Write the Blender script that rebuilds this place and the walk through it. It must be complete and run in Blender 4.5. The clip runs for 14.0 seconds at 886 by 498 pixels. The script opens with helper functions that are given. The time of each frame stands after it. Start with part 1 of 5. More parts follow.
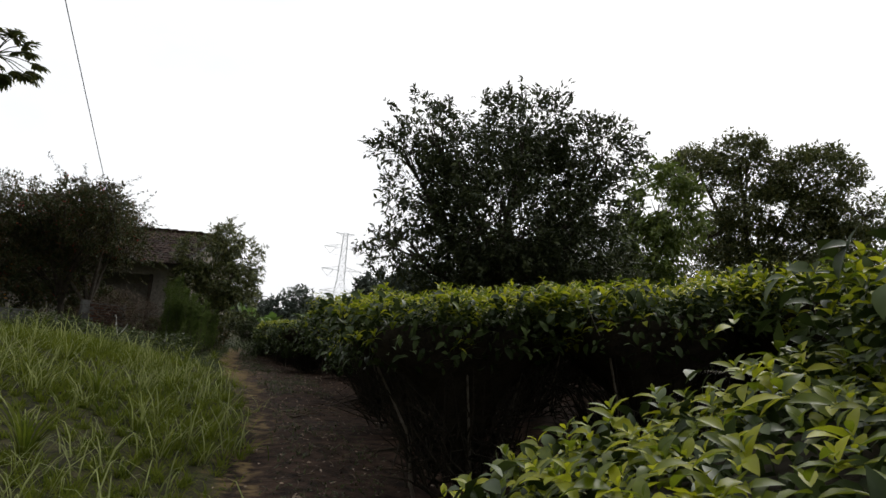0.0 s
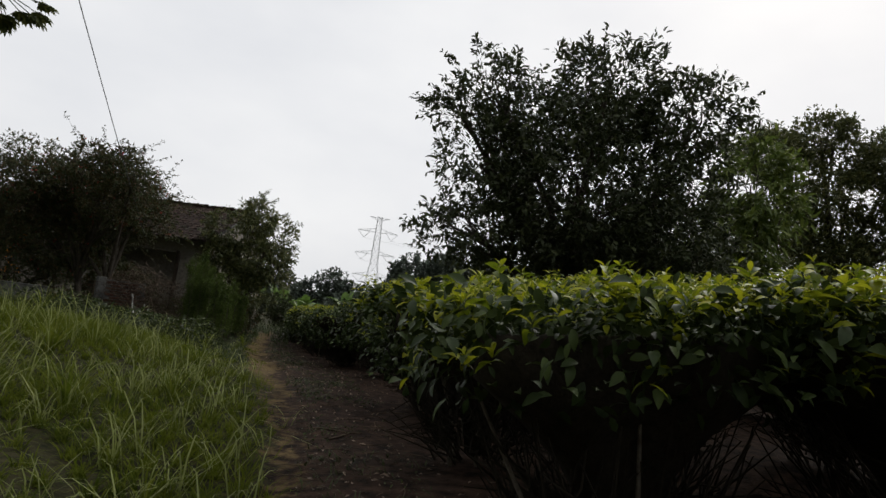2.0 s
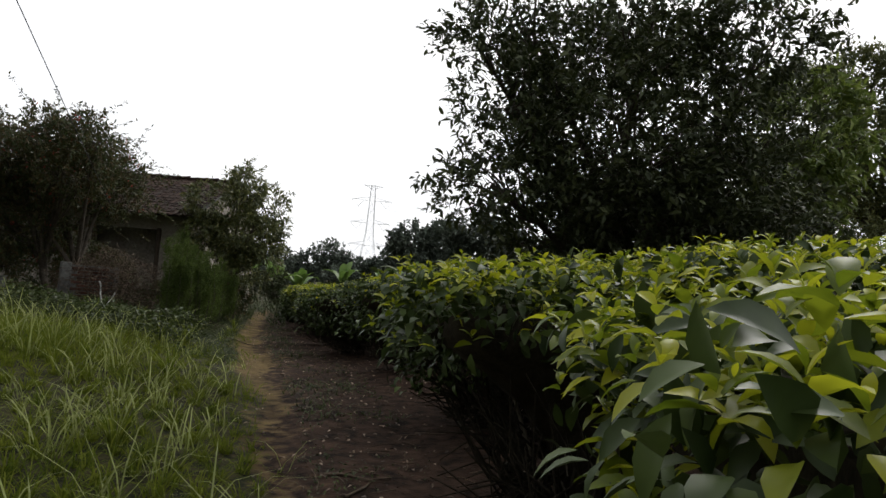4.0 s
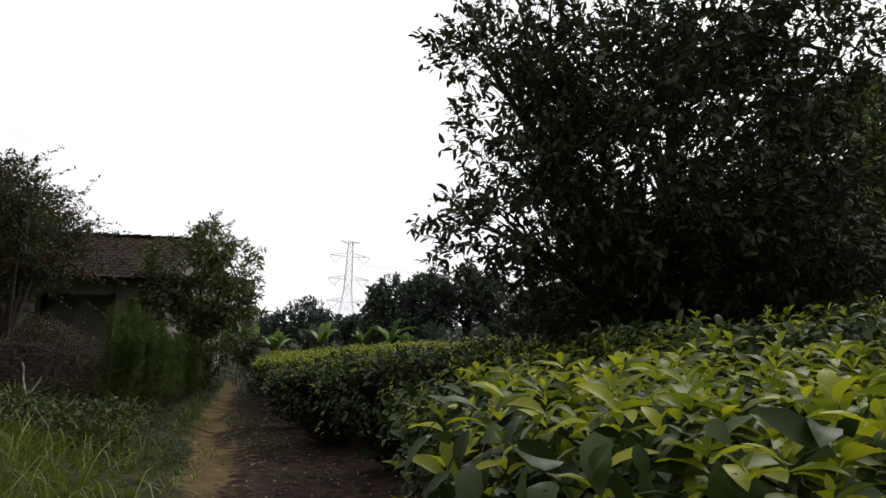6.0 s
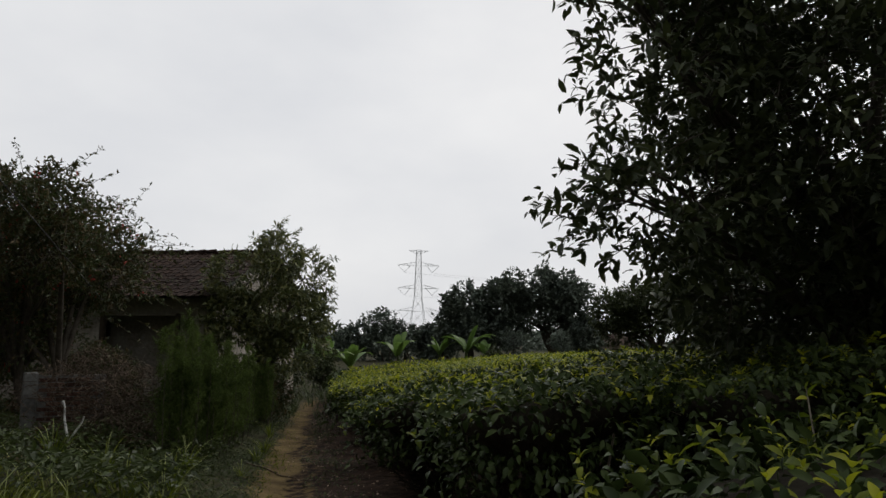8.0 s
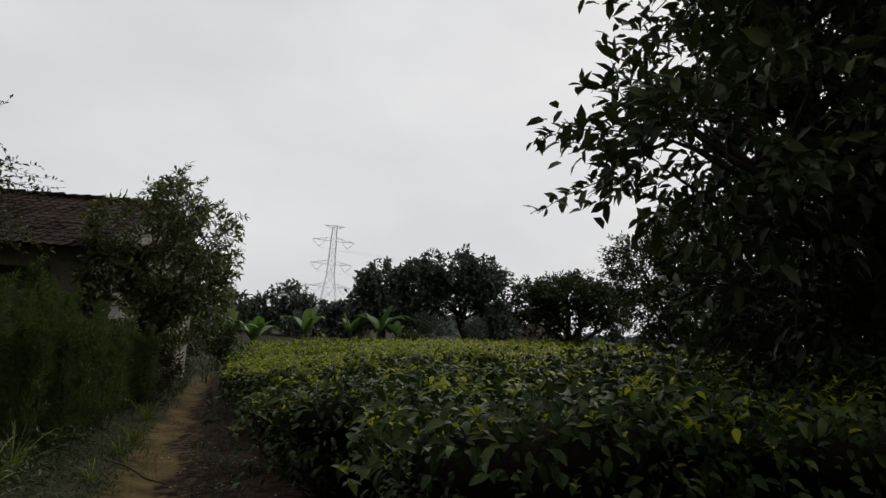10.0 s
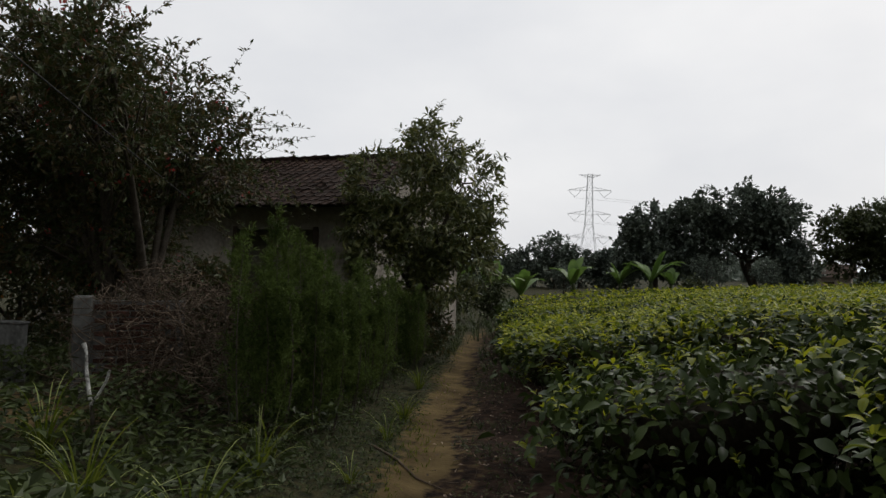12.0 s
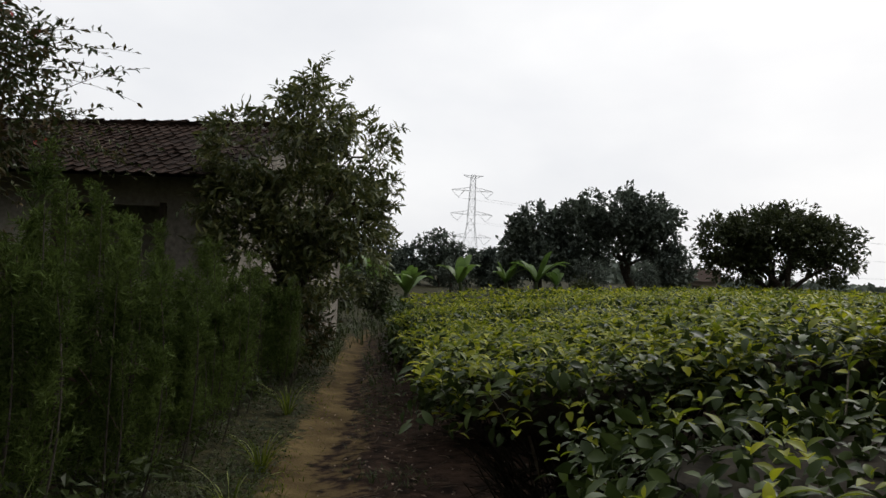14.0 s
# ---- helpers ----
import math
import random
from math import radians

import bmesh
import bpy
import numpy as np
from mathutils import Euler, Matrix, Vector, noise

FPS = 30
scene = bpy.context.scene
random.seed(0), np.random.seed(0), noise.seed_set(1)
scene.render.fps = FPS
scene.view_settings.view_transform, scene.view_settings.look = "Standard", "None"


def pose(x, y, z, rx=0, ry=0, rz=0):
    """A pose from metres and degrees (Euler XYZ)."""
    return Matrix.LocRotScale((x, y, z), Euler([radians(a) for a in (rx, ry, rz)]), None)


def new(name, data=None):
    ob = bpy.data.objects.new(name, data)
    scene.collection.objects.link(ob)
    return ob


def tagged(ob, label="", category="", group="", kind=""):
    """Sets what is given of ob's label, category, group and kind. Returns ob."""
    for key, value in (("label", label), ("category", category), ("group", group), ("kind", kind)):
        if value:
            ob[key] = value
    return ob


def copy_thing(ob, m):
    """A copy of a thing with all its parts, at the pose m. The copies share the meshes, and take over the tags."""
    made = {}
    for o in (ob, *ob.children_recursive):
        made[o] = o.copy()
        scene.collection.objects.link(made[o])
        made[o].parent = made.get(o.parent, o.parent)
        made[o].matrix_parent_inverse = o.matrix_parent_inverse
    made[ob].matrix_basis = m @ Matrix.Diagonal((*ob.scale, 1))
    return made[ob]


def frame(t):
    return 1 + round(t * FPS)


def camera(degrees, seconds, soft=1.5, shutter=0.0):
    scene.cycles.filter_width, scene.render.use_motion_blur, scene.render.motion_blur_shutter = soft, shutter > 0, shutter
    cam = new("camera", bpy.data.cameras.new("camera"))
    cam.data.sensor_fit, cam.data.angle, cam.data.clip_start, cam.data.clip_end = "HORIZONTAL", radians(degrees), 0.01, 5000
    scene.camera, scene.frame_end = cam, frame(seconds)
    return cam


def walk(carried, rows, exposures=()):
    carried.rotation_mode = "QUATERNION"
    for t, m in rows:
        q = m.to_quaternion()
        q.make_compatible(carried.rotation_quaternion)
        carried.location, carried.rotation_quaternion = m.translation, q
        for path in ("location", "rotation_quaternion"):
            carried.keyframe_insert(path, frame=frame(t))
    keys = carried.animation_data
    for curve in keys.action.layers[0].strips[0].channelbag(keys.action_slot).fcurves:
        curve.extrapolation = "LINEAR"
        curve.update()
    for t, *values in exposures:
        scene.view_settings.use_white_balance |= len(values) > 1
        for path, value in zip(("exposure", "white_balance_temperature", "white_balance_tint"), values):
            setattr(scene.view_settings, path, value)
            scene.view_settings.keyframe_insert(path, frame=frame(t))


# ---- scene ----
cam = camera(67.2, 14.0)
METRES, EYE, TILT, LEAN, TURN = 13.0, 1.5, 7.3, -5.6, 0.0
ROWS = [
    (0.0, 0.0, 0.0, 0.0, 0.0, 0.0, -0.0),
    (0.5, -0.0068, 0.0373, -0.0001, 5.08, 1.25, -0.05),
    (1.0, -0.0131, 0.0741, -0.001, 2.42, -0.56, 1.39),
    (1.5, -0.0263, 0.1095, -0.0047, 3.98, 1.17, 0.74),
    (2.0, -0.0361, 0.1406, -0.0103, 2.82, -1.18, -1.45),
    (2.5, -0.0443, 0.1733, -0.0073, 5.5, -3.79, -1.45),
    (5.0, -0.0825, 0.3435, -0.019, 0.56, -4.21, 2.34),
    (5.5, -0.0884, 0.3768, -0.0176, 1.99, -2.89, 2.46),
    (6.0, -0.0965, 0.4094, -0.0175, 0.36, 0.37, 2.89),
    (6.5, -0.1059, 0.4487, -0.0266, 0.75, -1.29, 4.36),
    (7.0, -0.1172, 0.4805, -0.0248, 6.87, 0.94, 7.76),
    (7.5, -0.1266, 0.5123, -0.0251, 5.73, 1.73, 7.63),
    (8.0, -0.1351, 0.5461, -0.0236, 6.16, 1.36, 5.81),
    (10.5, -0.1724, 0.7038, -0.0406, -1.73, -1.82, 0.67),
    (11.0, -0.1824, 0.7442, -0.0441, 3.46, -3.36, 3.62),
    (11.5, -0.2014, 0.7816, -0.0469, 12.1, -1.35, 4.07),
    (12.0, -0.2137, 0.8148, -0.0546, 20.59, -3.42, 6.09),
    (12.5, -0.223, 0.8479, -0.0588, 20.31, -3.17, 7.76),
    (13.0, -0.2383, 0.8796, -0.0589, 15.02, -3.08, 6.87),
    (13.5, -0.2539, 0.9163, -0.0698, 12.1, -5.17, 4.94),
    (14.0, -0.2674, 0.9507, -0.0732, 10.58, -4.5, 3.66),
]
EXPOSURES = [(0.0, 0.26), (0.5, 0.0), (1.0, -0.05), (2.0, -0.08), (2.5, 0.05), (5.0, 0.48), (5.5, 0.48), (6.0, 0.26), (7.0, 0.0), (8.0, -0.2), (10.5, -0.33), (11.0, -0.28), (12.0, -0.14), (14.0, 0.04)]
walk(cam, [(t, pose(0, 0, EYE, TILT, LEAN, TURN) @ pose(METRES * x, METRES * y, METRES * z, 90 + pitch, roll, yaw)) for t, x, y, z, yaw, pitch, roll in ROWS], EXPOSURES)


# ---- world, sun, exposure ----
world = bpy.data.worlds.new("world")
scene.world = world
world.use_nodes = True
wn, wl = world.node_tree.nodes, world.node_tree.links
wn.clear()
w_out, w_bg = wn.new("ShaderNodeOutputWorld"), wn.new("ShaderNodeBackground")
w_sky = wn.new("ShaderNodeTexSky")
w_sky.sky_type = "NISHITA"
w_sky.sun_disc = False
SUN_EL, SUN_ROT = 40.0, 28.0
w_sky.sun_elevation, w_sky.sun_rotation = radians(SUN_EL), radians(SUN_ROT)
w_sky.dust_density, w_sky.air_density = 4.0, 1.0
w_gain = wn.new("ShaderNodeMix")
w_gain.data_type, w_gain.blend_type = "RGBA", "MULTIPLY"
w_gain.inputs[0].default_value = 1.0
w_gain.inputs[7].default_value = (0.085, 0.085, 0.085, 1)
wl.new(w_sky.outputs[0], w_gain.inputs[6])
w_co, w_map = wn.new("ShaderNodeTexCoord"), wn.new("ShaderNodeMapping")
w_map.inputs["Scale"].default_value = (1.6, 1.6, 3.2)
w_noise = wn.new("ShaderNodeTexNoise")
w_noise.inputs["Scale"].default_value, w_noise.inputs["Detail"].default_value = 1.5, 5.0
w_ramp = wn.new("ShaderNodeValToRGB")
w_ramp.color_ramp.elements[0].position, w_ramp.color_ramp.elements[0].color = 0.32, (0.83, 0.845, 0.88, 1)
w_ramp.color_ramp.elements[1].position, w_ramp.color_ramp.elements[1].color = 0.68, (0.99, 0.992, 1.0, 1)
w_mix = wn.new("ShaderNodeMix")
w_mix.data_type = "RGBA"
w_mix.inputs[0].default_value = 0.93
wl.new(w_co.outputs["Generated"], w_map.inputs[0])
wl.new(w_map.outputs[0], w_noise.inputs[0])
wl.new(w_noise.outputs[0], w_ramp.inputs[0])
wl.new(w_gain.outputs[2], w_mix.inputs[6])
wl.new(w_ramp.outputs[0], w_mix.inputs[7])
# the cloud layer is brightest round the hidden sun and dims smoothly away from it
w_dot = wn.new("ShaderNodeVectorMath")
w_dot.operation = "DOT_PRODUCT"
w_dot.inputs[1].default_value = (math.sin(radians(SUN_ROT)) * math.cos(radians(SUN_EL)), math.cos(radians(SUN_ROT)) * math.cos(radians(SUN_EL)), math.sin(radians(SUN_EL)))
w_range = wn.new("ShaderNodeMapRange")
w_range.interpolation_type = "SMOOTHSTEP"
w_range.inputs[1].default_value, w_range.inputs[2].default_value = -0.6, 0.5
w_range.inputs[3].default_value, w_range.inputs[4].default_value = 0.09, 1.0
w_dim = wn.new("ShaderNodeMix")
w_dim.data_type, w_dim.blend_type = "RGBA", "MULTIPLY"
w_dim.inputs[0].default_value = 1.0
wl.new(w_co.outputs["Generated"], w_dot.inputs[0])
wl.new(w_dot.outputs["Value"], w_range.inputs[0])
wl.new(w_mix.outputs[2], w_dim.inputs[6])
wl.new(w_range.outputs[0], w_dim.inputs[7])
wl.new(w_dim.outputs[2], w_bg.inputs[0])
w_bg.inputs[1].default_value = 1.0
wl.new(w_bg.outputs[0], w_out.inputs[0])

sun = new("sun", bpy.data.lights.new("sun", "SUN"))
sun.data.energy, sun.data.angle, sun.data.color = 1.0, radians(25), (1.0, 0.97, 0.92)
sun.rotation_euler = Euler((radians(90 - SUN_EL), 0, radians(180 - SUN_ROT)))


# ---- materials ----
def material(name, lo, hi, rough=0.6, scale=8.0, island=0.0, translucent=0.0, bump=0.0, spec=0.3, fine=60.0, metal=0.0, island_hi=None):
    """Two colours mixed by noise at two scales; island: how far each loose piece differs in brightness."""
    m = bpy.data.materials.new(name)
    m.use_nodes = True
    n, l = m.node_tree.nodes, m.node_tree.links
    b, out = n["Principled BSDF"], n["Material Output"]
    b.inputs["Roughness"].default_value, b.inputs["Specular IOR Level"].default_value, b.inputs["Metallic"].default_value = rough, spec, metal
    co = n.new("ShaderNodeTexCoord")
    big, small = n.new("ShaderNodeTexNoise"), n.new("ShaderNodeTexNoise")
    big.inputs["Scale"].default_value, big.inputs["Detail"].default_value = scale, 4
    small.inputs["Scale"].default_value, small.inputs["Detail"].default_value = fine, 3
    add = n.new("ShaderNodeMath")
    add.operation = "MULTIPLY_ADD"
    add.inputs[1].default_value, add.inputs[2].default_value = 0.4, 0.0
    half = n.new("ShaderNodeMath")
    half.operation = "MULTIPLY_ADD"
    half.inputs[1].default_value = 0.6
    ramp = n.new("ShaderNodeValToRGB")
    ramp.color_ramp.elements[0].position, ramp.color_ramp.elements[0].color = 0.36, (*lo, 1)
    ramp.color_ramp.elements[1].position, ramp.color_ramp.elements[1].color = 0.62, (*hi, 1)
    for t in (big, small):
        l.new(co.outputs["Object"], t.inputs[0])
    l.new(small.outputs[0], add.inputs[0])
    l.new(big.outputs[0], half.inputs[0])
    l.new(add.outputs[0], half.inputs[2])
    l.new(half.outputs[0], ramp.inputs[0])
    colour = ramp.outputs[0]
    if island or island_hi:
        geo, mix = n.new("ShaderNodeNewGeometry"), n.new("ShaderNodeMix")
        mix.data_type = "RGBA"
        if island_hi:
            pw = n.new("ShaderNodeMath")
            pw.operation, pw.inputs[1].default_value = "POWER", 2.2
            l.new(geo.outputs["Random Per Island"], pw.inputs[0])
            l.new(pw.outputs[0], mix.inputs[0])
            mix.inputs[7].default_value = (*island_hi, 1)
            l.new(colour, mix.inputs[6])
        else:
            mix.blend_type = "MULTIPLY"
            mr = n.new("ShaderNodeMapRange")
            mr.inputs[3].default_value, mr.inputs[4].default_value = 1 - island, 1 + island
            l.new(geo.outputs["Random Per Island"], mr.inputs[0])
            mix.inputs[0].default_value = 1.0
            l.new(colour, mix.inputs[6])
            l.new(mr.outputs[0], mix.inputs[7])
        colour = mix.outputs[2]
    l.new(colour, b.inputs["Base Color"])
    if bump:
        bp = n.new("ShaderNodeBump")
        bp.inputs["Strength"].default_value, bp.inputs["Distance"].default_value = bump, 0.02
        l.new(half.outputs[0], bp.inputs["Height"])
        l.new(bp.outputs[0], b.inputs["Normal"])
    if translucent:
        tr, ms = n.new("ShaderNodeBsdfTranslucent"), n.new("ShaderNodeMixShader")
        l.new(colour, tr.inputs[0])
        ms.inputs[0].default_value = translucent
        l.new(b.outputs[0], ms.inputs[1])
        l.new(tr.outputs[0], ms.inputs[2])
        l.new(ms.outputs[0], out.inputs[0])
    return m


TEA_YOUNG = material("tea_young_leaf", (0.055, 0.090, 0.007), (0.15, 0.195, 0.012), 0.40, 3, 0, 0.5, 0, 0.25, 40, 0, (0.46, 0.47, 0.022))
TEA_OLD = material("tea_old_leaf", (0.016, 0.028, 0.008), (0.034, 0.054, 0.013), 0.42, 3, 0, 0.15, 0, 0.15, 40, 0, (0.075, 0.105, 0.028))
# dark brown for twigs, and for solid masses that stand for shade inside the tea
TEA_CORE = material("tea_twigs_and_inner_shade", (0.022, 0.019, 0.014), (0.05, 0.042, 0.03), 0.9, 12, 0, 0, 0.6, 0.1)
TEA_STEM = material("tea_stem_bark", (0.10, 0.085, 0.065), (0.22, 0.19, 0.15), 0.85, 18, 0, 0, 0.6, 0.2)
LEAF_DARK = material("dark_tree_leaf", (0.028, 0.036, 0.017), (0.05, 0.066, 0.026), 0.5, 2, 0, 0.2, 0, 0.22, 30, 0, (0.085, 0.10, 0.036))
LEAF_MID = material("mid_tree_leaf", (0.045, 0.062, 0.022), (0.09, 0.11, 0.035), 0.42, 2, 0, 0.3, 0, 0.4, 30, 0, (0.19, 0.19, 0.06))
LEAF_BRIGHT = material("bright_tree_leaf", (0.06, 0.095, 0.02), (0.12, 0.165, 0.034), 0.45, 2, 0, 0.35, 0, 0.35, 30, 0, (0.2, 0.25, 0.05))
LEAF_RUSTY = material("flowering_shrub_leaf", (0.03, 0.045, 0.015), (0.06, 0.085, 0.025), 0.5, 2, 0, 0.2, 0, 0.3, 30, 0, (0.12, 0.08, 0.033))
# far foliage: distance haze is mixed into this pale bluish leaf colour
HAZED_LEAF = material("hazed_far_leaf", (0.075, 0.095, 0.08), (0.13, 0.155, 0.115), 0.6, 0.5, 0.4, 0.12, 0, 0.2, 6)
FERN = material("feathery_leaf", (0.05, 0.078, 0.018), (0.125, 0.17, 0.04), 0.7, 1.5, 0.45, 0.4, 0, 0.15, 20)
BANANA = material("banana_leaf", (0.08, 0.15, 0.03), (0.15, 0.24, 0.05), 0.45, 2, 0.25, 0.4, 0, 0.4, 30)
BARK = material("grey_brown_bark", (0.045, 0.036, 0.028), (0.11, 0.095, 0.075), 0.9, 9, 0, 0, 0.8, 0.15)
PALE_BARK = material("pale_papaya_bark", (0.07, 0.065, 0.055), (0.14, 0.13, 0.115), 0.85, 9, 0, 0, 0.5, 0.2)
DRY = material("dry_twig", (0.055, 0.040, 0.028), (0.13, 0.098, 0.07), 0.9, 14, 0.4, 0, 0.3, 0.15)
GRASS = material("grass_blade", (0.038, 0.064, 0.008), (0.118, 0.15, 0.012), 0.85, 1.6, 0, 0.5, 0, 0.05, 12, 0, (0.18, 0.20, 0.03))
GRASS_DRY = material("seeding_grass_blade", (0.18, 0.21, 0.06), (0.32, 0.35, 0.13), 0.6, 1, 0.3, 0.35, 0, 0.2, 9)
WEED = material("weed_leaf", (0.028, 0.042, 0.011), (0.062, 0.082, 0.022), 0.5, 2, 0.4, 0.25, 0, 0.3, 20)
LITTER = material("dead_leaf", (0.08, 0.05, 0.033), (0.32, 0.25, 0.19), 0.65, 5, 0.8, 0, 0, 0.3, 30)
PLASTER = material("weathered_plaster", (0.16, 0.14, 0.115), (0.40, 0.365, 0.31), 0.9, 1.6, 0, 0, 0.5, 0.15, 14)
CEMENT = material("grey_cement_render", (0.06, 0.06, 0.056), (0.17, 0.17, 0.16), 0.9, 2.5, 0, 0, 0.5, 0.15, 20)
DARK_WOOD = material("dark_timber", (0.035, 0.025, 0.018), (0.08, 0.06, 0.042), 0.8, 6, 0, 0, 0.4, 0.2)
# light grey steel, paler for the haze in front of the distant pylon
STEEL = material("hazed_galvanised_steel", (0.55, 0.56, 0.57), (0.7, 0.71, 0.72), 0.6, 0.4, 0, 0, 0, 0.4, 2, 0.0)
CABLE = material("black_cable", (0.015, 0.015, 0.015), (0.03, 0.03, 0.03), 0.6, 3)
WHITE_PAINT = material("chipped_white_paint", (0.07, 0.055, 0.045), (0.74, 0.74, 0.70), 0.7, 14, 0, 0, 0.3, 0.3)
ORANGE = material("orange_blossom", (0.55, 0.17, 0.02), (0.75, 0.34, 0.05), 0.6, 6, 0.3, 0.3)
PINK = material("dusky_red_blossom", (0.25, 0.035, 0.03), (0.42, 0.09, 0.07), 0.6, 6, 0.3, 0.3)
FAR_WALL = material("far_house_render", (0.30, 0.24, 0.20), (0.42, 0.36, 0.31), 0.9, 1)


def varied(name, lo, hi, rough=0.85, bump=0.5, scale=25):
    """A material whose pieces differ by their object's own random number."""
    m = material(name, lo, hi, rough, scale, 0, 0, bump, 0.15, 90)
    n, l = m.node_tree.nodes, m.node_tree.links
    b = n["Principled BSDF"]
    src = b.inputs["Base Color"].links[0].from_socket
    info, mr, mix = n.new("ShaderNodeObjectInfo"), n.new("ShaderNodeMapRange"), n.new("ShaderNodeMix")
    mr.inputs[3].default_value, mr.inputs[4].default_value = 0.55, 1.4
    mix.data_type, mix.blend_type = "RGBA", "MULTIPLY"
    mix.inputs[0].default_value = 1.0
    l.new(info.outputs["Random"], mr.inputs[0])
    l.new(src, mix.inputs[6])
    l.new(mr.outputs[0], mix.inputs[7])
    l.new(mix.outputs[2], b.inputs["Base Color"])
    return m


TILE = varied("mossy_clay_tile", (0.018, 0.014, 0.011), (0.052, 0.029, 0.021))
BRICK = varied("red_brick", (0.05, 0.028, 0.022), (0.12, 0.058, 0.042))


def ground_material():
    """Grass floor, worn ochre path and brown soil strip, blended by the ground's own masks and noise."""
    m = bpy.data.materials.new("ground")
    m.use_nodes = True
    n, l = m.node_tree.nodes, m.node_tree.links
    b = n["Principled BSDF"]
    b.inputs["Roughness"].default_value, b.inputs["Specular IOR Level"].default_value = 0.95, 0.1
    co = n.new("ShaderNodeTexCoord")

    def noisy(scale, detail=5):
        t = n.new("ShaderNodeTexNoise")
        t.inputs["Scale"].default_value, t.inputs["Detail"].default_value = scale, detail
        l.new(co.outputs["Object"], t.inputs[0])
        return t.outputs[0]

    def ramp(src, a, ca, z, cz):
        r = n.new("ShaderNodeValToRGB")
        r.color_ramp.elements[0].position, r.color_ramp.elements[0].color = a, (*ca, 1)
        r.color_ramp.elements[1].position, r.color_ramp.elements[1].color = z, (*cz, 1)
        l.new(src, r.inputs[0])
        return r.outputs[0]

    def blend(fac, a, c):
        x = n.new("ShaderNodeMix")
        x.data_type = "RGBA"
        l.new(fac, x.inputs[0])
        l.new(a, x.inputs[6])
        l.new(c, x.inputs[7])
        return x.outputs[2]

    def mask(name, jag, grain=2.4):
        a, s = n.new("ShaderNodeAttribute"), n.new("ShaderNodeMath")
        a.attribute_name = name
        s.operation = "ADD"
        l.new(a.outputs["Fac"], s.inputs[0])
        c = n.new("ShaderNodeMath")
        c.operation = "MULTIPLY_ADD"
        c.inputs[1].default_value, c.inputs[2].default_value = jag, -jag / 2
        l.new(noisy(grain, 10), c.inputs[0])
        l.new(c.outputs[0], s.inputs[1])
        return ramp(s.outputs[0], 0.36, (0, 0, 0), 0.70, (1, 1, 1))

    grass = ramp(noisy(13, 12), 0.36, (0.016, 0.018, 0.009), 0.66, (0.058, 0.052, 0.024))
    soil = ramp(noisy(9, 9), 0.34, (0.012, 0.008, 0.006), 0.68, (0.066, 0.040, 0.027))
    path = ramp(noisy(3.1, 11), 0.30, (0.062, 0.042, 0.019), 0.70, (0.175, 0.125, 0.056))
    col = blend(mask("soil", 1.5, 6.0), grass, soil)
    col = blend(mask("path", 1.7, 9.0), col, path)
    l.new(col, b.inputs["Base Color"])
    bp = n.new("ShaderNodeBump")
    bp.inputs["Strength"].default_value, bp.inputs["Distance"].default_value = 0.6, 0.03
    l.new(noisy(40, 12), bp.inputs["Height"])
    l.new(bp.outputs[0], b.inputs["Normal"])
    return m


GROUND = ground_material()


# ---- building helpers ----
def quick_mesh(name, verts, faces, mat, smooth=False):
    """A mesh from arrays: faces all of one size."""
    verts, faces = np.asarray(verts, np.float32), np.asarray(faces, np.int32)
    me = bpy.data.meshes.new(name)
    k = faces.shape[1]
    me.vertices.add(len(verts))
    me.vertices.foreach_set("co", verts.ravel())
    me.loops.add(faces.size)
    me.loops.foreach_set("vertex_index", faces.ravel())
    me.polygons.add(len(faces))
    me.polygons.foreach_set("loop_start", np.arange(0, faces.size, k, dtype=np.int32))
    me.polygons.foreach_set("loop_total", np.full(len(faces), k, np.int32))
    me.polygons.foreach_set("use_smooth", np.full(len(faces), smooth))
    me.update(calc_edges=True)
    me.validate()
    me.materials.append(mat)
    return me


def thing(name, place, label, category, group="", turn=0.0, kind=""):
    """A thing's Empty, at its base."""
    e = tagged(new(name), label, category, group, kind)
    e.empty_display_size = 0.1
    e.matrix_basis = pose(*place, 0, 0, turn)
    return e


def part_of(name, me, parent, label="", m=None):
    ob = new(name, me)
    ob.parent = parent
    if m is not None:
        ob.matrix_basis = m
    return tagged(ob, label)


def part(name, bm, mat, parent, label="", smooth=False):
    """Links a bmesh as one mesh object under a thing or a part."""
    me = bpy.data.meshes.new(name)
    bm.to_mesh(me)
    bm.free()
    me.materials.append(mat)
    if smooth:
        me.polygons.foreach_set("use_smooth", np.full(len(me.polygons), True))
    return part_of(name, me, parent, label)


def box(bm, a, b, bevel=0.0):
    """A box between two corners."""
    a, b = Vector(a), Vector(b)
    made = bmesh.ops.create_cube(bm, size=1.0, matrix=Matrix.Translation((a + b) / 2) @ Matrix.Diagonal((*(b - a), 1)))
    if bevel:
        edges = {e for v in made["verts"] for e in v.link_edges}
        bmesh.ops.bevel(bm, geom=list(edges), offset=bevel, segments=1, affect="EDGES")
    return bm


def unit(v):
    return v / np.maximum(np.linalg.norm(v, axis=-1, keepdims=True), 1e-9)


